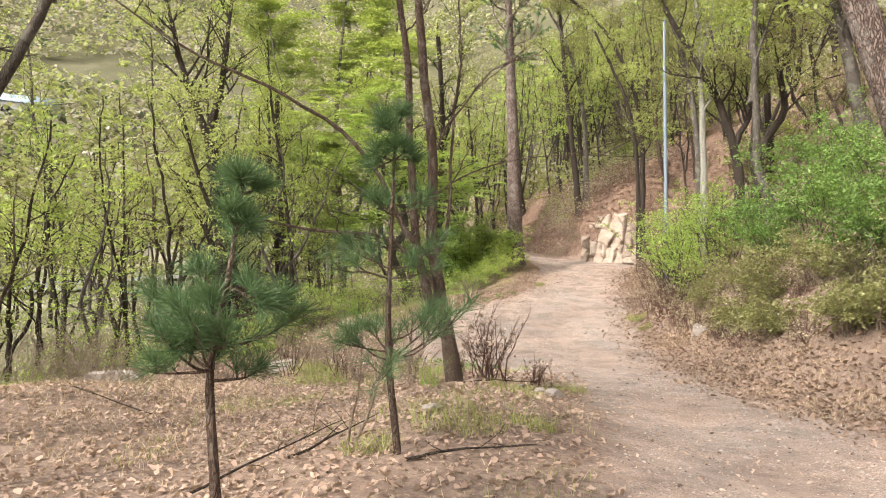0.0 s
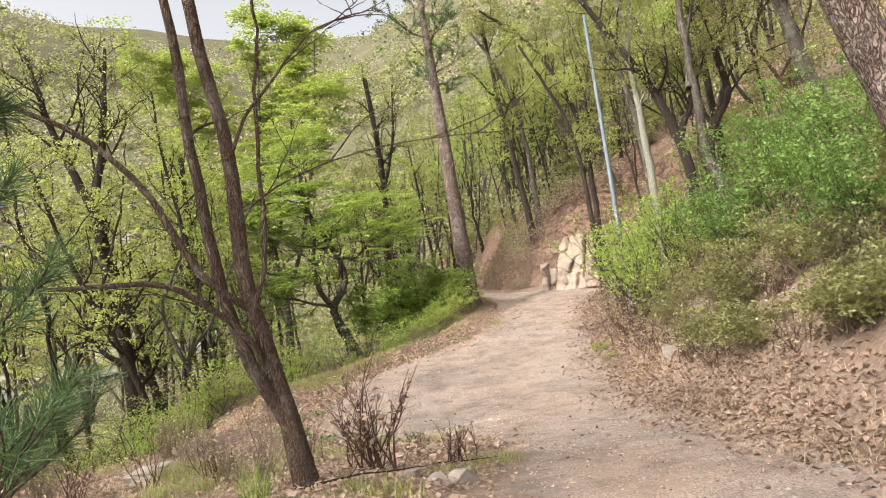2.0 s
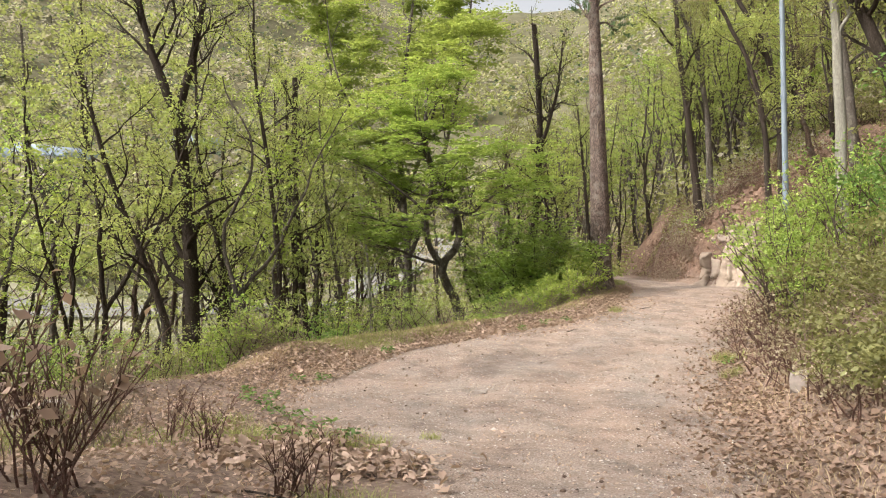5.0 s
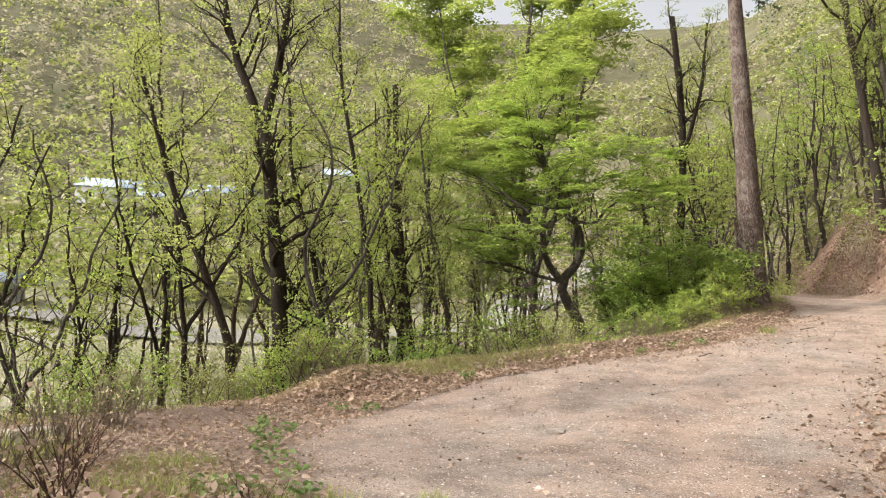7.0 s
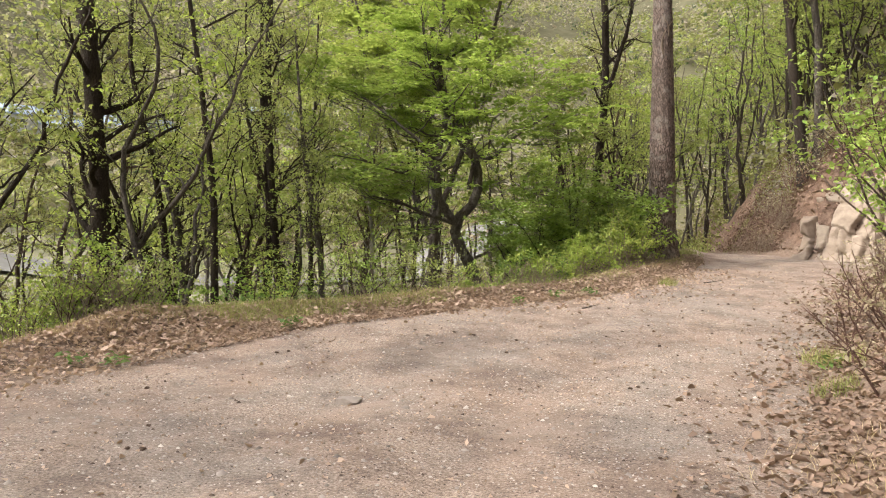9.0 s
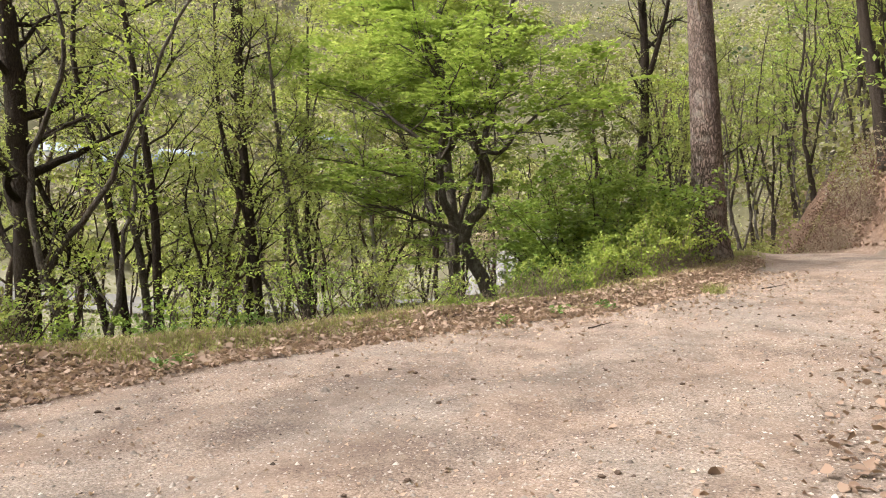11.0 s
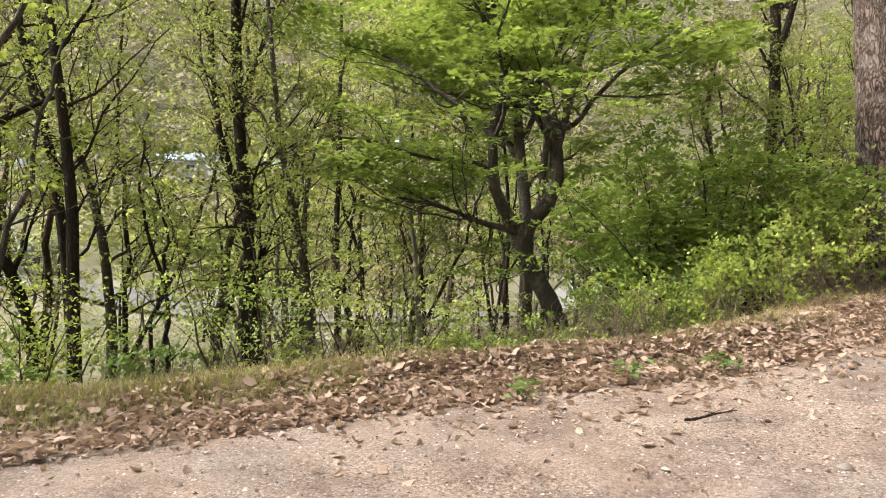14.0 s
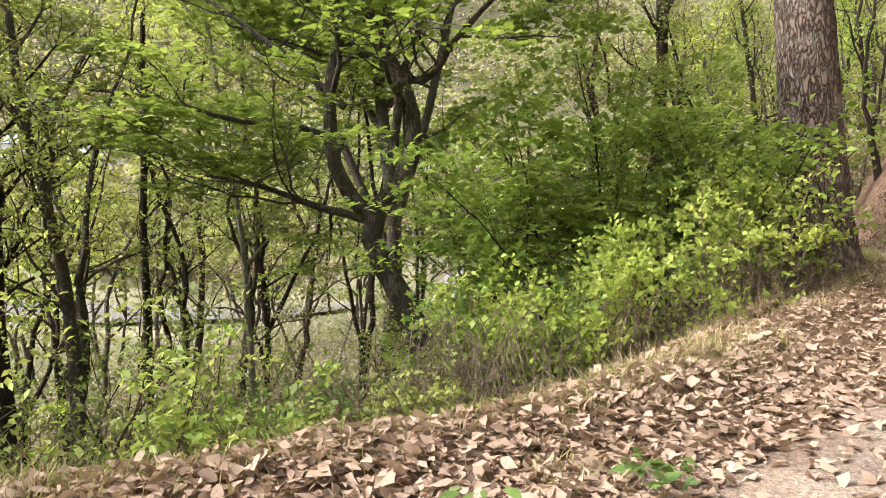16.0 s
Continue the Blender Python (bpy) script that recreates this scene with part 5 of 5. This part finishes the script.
def brush(seed, count, material, label, allowed, box, size, quads_each):
    """Low leafless and leafy brush that covers the slopes beyond the track."""
    rng = np.random.default_rng(seed)
    x, y = rng.uniform(box[0], box[1], count * 4), rng.uniform(box[2], box[3], count * 4)
    k = allowed(x, y, ledge_x(y) - x, x - toe_x(y))
    x, y = x[k][:count], y[k][:count]
    n = len(x)
    o = rng.normal(0, 1, (n, quads_each, 3)) * np.array([0.6, 0.6, 0.35]) * size
    o[..., 2] = np.abs(o[..., 2]) * 1.8
    c = np.stack([x, y, land(x, y)], -1)[:, None] + o
    v, f = leaf_cloud(rng, c.reshape(-1, 3), size * 0.2, 0.4, 0.6)
    tagged(new("brush", mesh_from("brush", v, f, material)), label, "brush", kind="stuff")


beyond = lambda x, y, dl, dr: ((dr > 2.5) & (y > 40)) | ((y > 58) & (np.abs(x - 2) > 2))
# olive brush here takes the darker LEAF_OLIVE, to dim the sunlit right side
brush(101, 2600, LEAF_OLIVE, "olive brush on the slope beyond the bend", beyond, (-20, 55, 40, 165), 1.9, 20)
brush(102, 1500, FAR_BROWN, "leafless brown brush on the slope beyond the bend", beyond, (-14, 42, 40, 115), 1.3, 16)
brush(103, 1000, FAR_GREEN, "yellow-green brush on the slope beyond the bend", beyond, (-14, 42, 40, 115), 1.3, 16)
brush(104, 1500, BRACKEN, "dry brown brush on the cut bank", lambda x, y, dl, dr: (dr > 0.15) & (dr < 6) & ((y > 36.5) | (x < 7.2) | (x > 9.4)), (4.5, 14, 35.3, 50), 0.34, 14)
brush(106, 500, GRASS, "yellow-green brush on top of the cut bank", lambda x, y, dl, dr: (dr > 1.2) & (dr < 6) & (y > 37.5), (5, 14, 37, 46), 0.45, 14)
brush(105, 260, FAR_BROWN, "dry grey brush on the cut bank", lambda x, y, dl, dr: (dr > 1.0) & (dr < 6) & (y > 36.6), (5, 14, 36, 46), 0.5, 14)
# LEAF_OLIVE again: darker than FAR_OLIVE, colour standing in for shade
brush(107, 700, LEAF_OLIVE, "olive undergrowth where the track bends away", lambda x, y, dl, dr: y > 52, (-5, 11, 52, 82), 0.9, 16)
brush(108, 300, LEAF_SPRING, "green undergrowth where the track bends away", lambda x, y, dl, dr: y > 50, (-5, 9, 50, 64), 0.7, 16)
brush(109, 1300, FAR_OLIVE, "olive undergrowth on the wooded slope", lambda x, y, dl, dr: (dl > 5) & (dl < 48), (-50, -3, 6, 75), 1.0, 14)
brush(110, 900, FAR_BROWN, "leafless undergrowth on the wooded slope", lambda x, y, dl, dr: (dl > 7) & (dl < 48), (-50, -3, 6, 75), 0.8, 14)
rng = np.random.default_rng(63)
for i in range(16):
    y = rng.uniform(24.8, 30.5)
    x = float(ledge_x(y)) - rng.uniform(0.7, 3.2)
    shrub("low_shrub", "knee-high leafy shrub below the track edge", x, y, rng.uniform(0.5, 0.85), 0.9, 9, (LEAF_BRIGHT, LEAF_SPRING)[i % 2], 800, 0.055, 670 + i, upright=0.3, group="low shrubs on the slope", scatter=0.12, bark=TWIG_DRY)

rng = np.random.default_rng(65)
for i in range(24):
    y = rng.uniform(20.5, 30.5)
    x = float(ledge_x(y)) - rng.uniform(1.3, 5.0)
    shrub("low_shrub", "waist-high fresh green shrub under the slope trees", x, y, rng.uniform(0.8, 1.5), 1.1, 7, (LEAF_BRIGHT, LEAF_SPRING, LEAF_DEEP)[i % 3], 0, 0.06, 1100 + i, upright=0.2, group="low shrubs on the slope", bark=TWIG_DRY, twigs=3, layers=(24, 34, 0.28, 0.07, 0.15, 0.4))

rng = np.random.default_rng(64)
for i in range(24):
    y = rng.uniform(20, 38)
    x = float(ledge_x(y)) - rng.uniform(3.5, 12)
    if y > 26.5 and x > -2.5:
        continue
    shrub("tall_shrub", "tall thin shrub with layered spring leaves on the slope", x, y, rng.uniform(2.4, 3.8), 1.6, 7, (LEAF_BRIGHT, LEAF_SPRING, LEAF_SPRING)[i % 3], 1500, 0.075, 690 + i, upright=0.35, group="tall shrubs on the slope", scatter=0.28, bark=BARK_DARK, twigs=5)


# ---- litter, grass and gravel ----
def scatter_places(rng, count, density, box):
    out = []
    total = 0
    while total < count:
        x, y = rng.uniform(box[0], box[1], 4000), rng.uniform(box[2], box[3], 4000)
        k = rng.uniform(0, 1, 4000) < density(x, y)
        out.append(np.stack([x[k], y[k]], -1))
        total += k.sum()
    return np.concatenate(out)[:count]


def dry_leaves(seed, count, density, box, size, label, lift=0.03, material=None):
    """Curled fallen leaves: a lobed outline of six points round a raised rib."""
    rng = np.random.default_rng(seed)
    p = scatter_places(rng, count, density, box)
    n = len(p)
    z = land(p[:, 0], p[:, 1]) + rng.uniform(0.004, lift, n)
    a = rng.uniform(0, 2 * np.pi, n)
    nr = rng.normal(0, 0.42, (n, 3)) + np.array([0, 0, 1.0])
    nr /= np.linalg.norm(nr, axis=1)[:, None]
    u = np.stack([np.cos(a), np.sin(a), 0 * a], -1)
    u -= nr * (u * nr).sum(1)[:, None]
    u /= np.linalg.norm(u, axis=1)[:, None]
    w = np.cross(nr, u)
    s = (size * rng.uniform(0.5, 1.3, n))[:, None]
    c = np.stack([p[:, 0], p[:, 1], z], -1)
    curl = rng.uniform(-0.05, 0.28, (n, 1)) * s
    wd = rng.uniform(0.22, 0.36, (n, 1)) * s
    v = np.stack([c - u * s * 0.5, c - u * s * 0.12 + w * wd + nr * curl, c + u * s * 0.25 + w * wd * 0.8 + nr * curl * 0.8, c + u * s * 0.55 + nr * curl * 0.6,
                  c + u * s * 0.22 - w * wd * 0.85 + nr * curl, c - u * s * 0.15 - w * wd + nr * curl * 0.9], 1)
    v = (v + rng.normal(0, 0.10, v.shape) * s[:, None]).reshape(-1, 3)
    i = np.arange(n)[:, None] * 6
    f = np.concatenate([i + np.array([[0, 3, 2, 1]]), i + np.array([[0, 5, 4, 3]])])
    tagged(new("dry_leaves", mesh_from("dry_leaves", v, f, material or DRY_LEAF)), label, "leaves", kind="stuff")


def verge(x, y):
    """Leaf strip along the falling edge."""
    e, t = ledge_x(y), track_left(y)
    return np.clip(1.3 - np.abs(x - (e + t) / 2) / (0.55 * np.abs(t - e) + 0.45), 0, 1) * (x < t + 0.35)


dry_leaves(401, 30000, lambda x, y: verge(x, y) * (x > ledge_x(y) - 1.2) * np.clip((y - 16.5) / 5, 0.12, 1), (-6, 5, 14, 34), 0.064, "thick drift of brown fallen oak leaves along the track edge", 0.06)
dry_leaves(402, 26000, lambda x, y: np.clip((track_left(y) + 0.1 - x) / 0.8, 0, 1) * (x > ledge_x(y) - 2) * 0.9, (-10, 2.6, 2, 15), 0.06, "brown fallen leaves over the mound", 0.05)
dry_leaves(403, 15000, lambda x, y: np.exp(-((x - toe_x(y) - 0.35) / 0.75) ** 2), (4.2, 9.5, 3, 34), 0.072, "brown fallen leaves along the foot of the bank", 0.05, OAK_BROWN)
dry_leaves(404, 8000, lambda x, y: (x > toe_x(y) + 0.8) * 0.8, (6, 14, 6, 42), 0.11, "fallen leaves over the hillside", 0.05, OAK_BROWN)
dry_leaves(407, 6000, lambda x, y: (x > toe_x(y) + 0.2) * (x < toe_x(y) + 4) * 0.9, (5, 12, 35, 44), 0.13, "fallen leaves on the cut bank", 0.07, OAK_BROWN)
dry_leaves(408, 4500, lambda x, y: (x > track_left(y)) * (x < toe_x(y)) * 0.7, (-2, 8, 4, 32), 0.032, "broken leaf bits on the gravel", 0.012)
dry_leaves(409, 2600, lambda x, y: verge(x, y) * (x > ledge_x(y) - 0.6), (-3.2, 4.5, 19, 32), 0.095, "broad pale oak leaves lying on the drift", 0.08)
dry_leaves(400, 1500, lambda x, y: np.exp(-((x - 1.2) / 0.7) ** 2 - ((y - 13.1) / 0.5) ** 2), (-0.6, 2.6, 12, 14.4), 0.10, "heap of curled brown leaves at the end of the mound", 0.09)
dry_leaves(399, 2600, lambda x, y: (x > track_left(y) - 0.2) * np.exp(-np.clip(x - track_left(y), 0, 9) / 0.5) * np.clip((y - 22.5) / 3, 0, 1), (-1, 7, 22.5, 32), 0.075, "fallen leaves thinning out onto the gravel", 0.025)
dry_leaves(405, 600, lambda x, y: (x > track_left(y)) * (x < toe_x(y)) * 0.5, (-2, 8, 2, 34), 0.055, "stray fallen leaves on the gravel", 0.02)
dry_leaves(406, 8000, lambda x, y: (x < ledge_x(y) - 0.6) * 0.8, (-14, 3, 9, 36), 0.11, "fallen leaves on the wooded slope", 0.05)


def grass_stuff(seed, count, density, box, height, material, label, droop=0.8):
    rng = np.random.default_rng(seed)
    p = scatter_places(rng, count, density, box)
    v, f = blades(rng, p[:, 0], p[:, 1], 0.05, count, height, 0.005, droop)
    tagged(new("grass", mesh_from("grass", v, f, material)), label, "grass", kind="stuff")


def edge_band(x, y, off, wide):
    return np.exp(-((x - ledge_x(y) - off) / wide) ** 2)


grass_stuff(411, 10000, lambda x, y: edge_band(x, y, 0.15, 0.35) * np.clip(wavy(x, y, 0.9, 17) * 2 + 0.4, 0, 1), (-6, 5, 15, 36), 0.13, GRASS, "yellow-green grass along the falling edge")
grass_stuff(412, 3500, lambda x, y: edge_band(x, y, -0.3, 0.5), (-6, 5, 13, 36), 0.14, STRAW, "dry straw grass along the falling edge", 1.8)
grass_stuff(413, 5000, lambda x, y: np.exp(-((x - toe_x(y) - 0.5) / 0.7) ** 2) * np.clip(wavy(x, y, 0.8, 18) * 2 + 0.3, 0, 1), (4.5, 9.5, 6, 33), 0.10, STRAW, "dry grass at the foot of the bank", 2.2)
grass_stuff(414, 5000, lambda x, y: np.clip((track_left(y) - x) / 0.8, 0, 1) * np.clip(wavy(x, y, 1.1, 19) * 2, 0, 1) * (x > -3), (-3, 2.6, 4, 14.5), 0.10, GRASS, "short green grass on the mound")
grass_stuff(415, 4500, lambda x, y: ((x < -2.5) & (x > ledge_x(y) - 1)) * 0.8, (-10, -2, 6, 16), 0.13, STRAW, "dry straw grass on the open verge", 2.2)


grass_stuff(416, 5000, lambda x, y: edge_band(x, y, 0.35, 0.45) * np.clip(1.5 - np.abs(y - 23.0) / 1.4, 0, 1), (-4, 2, 20, 26), 0.15, GRASS, "yellow-green grass verge beside the leaves")


grass_stuff(410, 9000, lambda x, y: edge_band(x, y, 0.05, 0.4) * np.clip(wavy(x, y, 0.8, 27) * 2 + 0.6, 0, 1), (-4.5, 4, 19, 33), 0.17, STRAW, "dry yellow grass along the edge of the track", 1.1)
grass_stuff(417, 7000, lambda x, y: np.clip((track_left(y) - x) / 0.8, 0, 1) * (x > ledge_x(y) - 1.5), (-9, 2.6, 2.5, 15), 0.045, STRAW, "matted straw litter on the mound", 4.0)


grass_stuff(418, 3500, lambda x, y: (x > track_left(y)) * (x < toe_x(y)) * 0.6, (-2, 7, 6, 30), 0.02, STRAW, "straw bits strewn on the gravel", 5.0)


on_spur = lambda x, y: ((x > toe_x(y) + 0.1) & (x < toe_x(y) + 4.5) & ((y > 36.4) | (x > 9.4) | (x < 7.2))) * 1.0
grass_stuff(419, 7000, on_spur, (4.2, 13, 35.4, 50), 0.22, BRACKEN, "red-brown dead bracken on the cut bank", 2.0)
grass_stuff(420, 4000, lambda x, y: on_spur(x, y) * np.clip(wavy(x, y, 0.7, 23) * 2, 0, 1), (4.2, 13, 36.5, 48), 0.25, GRASS, "yellow-green grass on the cut bank", 1.4)


def pebbles(seed, count, density, box, size, material, label):
    rng = np.random.default_rng(seed)
    p = scatter_places(rng, count, density, box)
    n = len(p)
    s = size * rng.lognormal(0, 0.45, n)
    base = np.array([(1, 0, 0), (0.2, 0.9, 0), (-0.9, 0.3, 0), (-0.4, -0.8, 0), (0.6, -0.7, 0), (0.1, 0.05, 0.6), (-0.3, 0.2, 0.5)])
    a = rng.uniform(0, 2 * np.pi, n)
    c, d = np.cos(a), np.sin(a)
    b = base[None] * (1 + 0.3 * rng.uniform(-1, 1, (n, 7, 3)))
    v = np.stack([(b[..., 0] * c[:, None] - b[..., 1] * d[:, None]), (b[..., 0] * d[:, None] + b[..., 1] * c[:, None]), b[..., 2]], -1) * s[:, None, None]
    v += np.stack([p[:, 0], p[:, 1], land(p[:, 0], p[:, 1]) - 0.001], -1)[:, None]
    tri = np.array([(0, 1, 5), (1, 6, 5), (1, 2, 6), (2, 3, 6), (3, 5, 6), (3, 4, 5), (4, 0, 5)])
    f = (np.arange(n)[:, None, None] * 7 + tri[None]).reshape(-1, 3)
    tagged(new("gravel", mesh_from("gravel", v.reshape(-1, 3), f, material)), label, "gravel", kind="stuff")


on_track = lambda x, y: ((x > track_left(y)) & (x < toe_x(y))) * 1.0
pebbles(421, 15000, on_track, (-2, 8.5, 3, 30), 0.009, STONE, "loose gravel on the track")
pebbles(424, 12000, on_track, (-2, 6.5, 12, 26), 0.0075, GRIT_PALE, "pale grit on the track")
pebbles(422, 1600, on_track, (-2, 8.5, 2, 34), 0.015, STONE, "coarser stones on the track")

pebbles(423, 6000, on_track, (-2, 8.5, 4, 30), 0.007, SCAT_DARK, "dark grit and bark crumbs on the track")


def clod_mesh(seed):
    rng = np.random.default_rng(seed)
    bm = bmesh.new()
    bmesh.ops.create_icosphere(bm, subdivisions=2, radius=0.018)
    for v in bm.verts:
        v.co = v.co * (1 + rng.uniform(-0.35, 0.35))
        v.co.z *= 0.55
    me = bpy.data.meshes.new("pine_cone")
    bm.to_mesh(me)
    bm.free()
    me.materials.append(SCAT_DARK)
    return me


cone_kinds = [clod_mesh(k) for k in range(4)]
rng = np.random.default_rng(431)
for x, y in scatter_places(rng, 75, on_track, (-1.8, 6.5, 8, 27)):
    ob = tagged(new("pine_cone", cone_kinds[rng.integers(0, 4)]), "small dark fallen pine cone on the gravel", "cone", "cones on the track")
    ob.location = (x, y, float(land(x, y)) + 0.009)
    ob.rotation_euler = (0, 0, rng.uniform(0, 6.28))
    k = rng.uniform(0.6, 1.4)
    ob.scale = (k, k, k)


def fallen_branch(x, y, turn, length, seed, label, r=0.014):
    rng = np.random.default_rng(seed)
    root = root_at(x, y, "fallen_branch", label, "branch", "fallen branches")
    w = Wood()
    pts, rr = sprout(rng, (0, 0, 0.02), (math.cos(turn), math.sin(turn), 0.15), length, r, 9, 0.16, -0.02)
    pts[:, 2] = land(pts[:, 0] + x, pts[:, 1] + y) - root.location.z + 0.02 + np.linspace(0, 0.12, 10) * length
    w.tube(pts, rr, 6)
    for k in (3, 5, 6, 7):
        p2, r2 = sprout(rng, pts[k], side_way(rng, pts[k + 1] - pts[k], 0.6, 0.25), length * 0.35, rr[k] * 0.6, 5, 0.15, 0.0)
        w.tube(p2, r2, 4)
    child("stem", w.mesh("stem", BARK_DARK), root)


fallen_branch(-1.9, 5.2, 0.75, 1.5, 441, "dark fallen branch lying on leaf litter")
fallen_branch(-1.3, 5.9, 0.35, 1.0, 442, "dark fallen branch lying on leaf litter")
fallen_branch(-0.3, 5.4, -0.1, 1.1, 443, "brown fallen branch lying on leaf litter")
fallen_branch(-3.4, 8.2, 2.6, 1.4, 444, "thin fallen branch among dry leaves", 0.010)
fallen_branch(0.2, 8.9, 0.2, 1.2, 445, "thin fallen branch beside the forked tree", 0.012)
fallen_branch(2.7, 24.9, 0.3, 0.35, 446, "short stick on the gravel track", 0.010)
fallen_branch(4.6, 28.9, 0.4, 0.4, 447, "short stick by the pine", 0.012)
fallen_branch(1.3, 11.4, 0.3, 0.8, 448, "thin stick on the mound", 0.009)
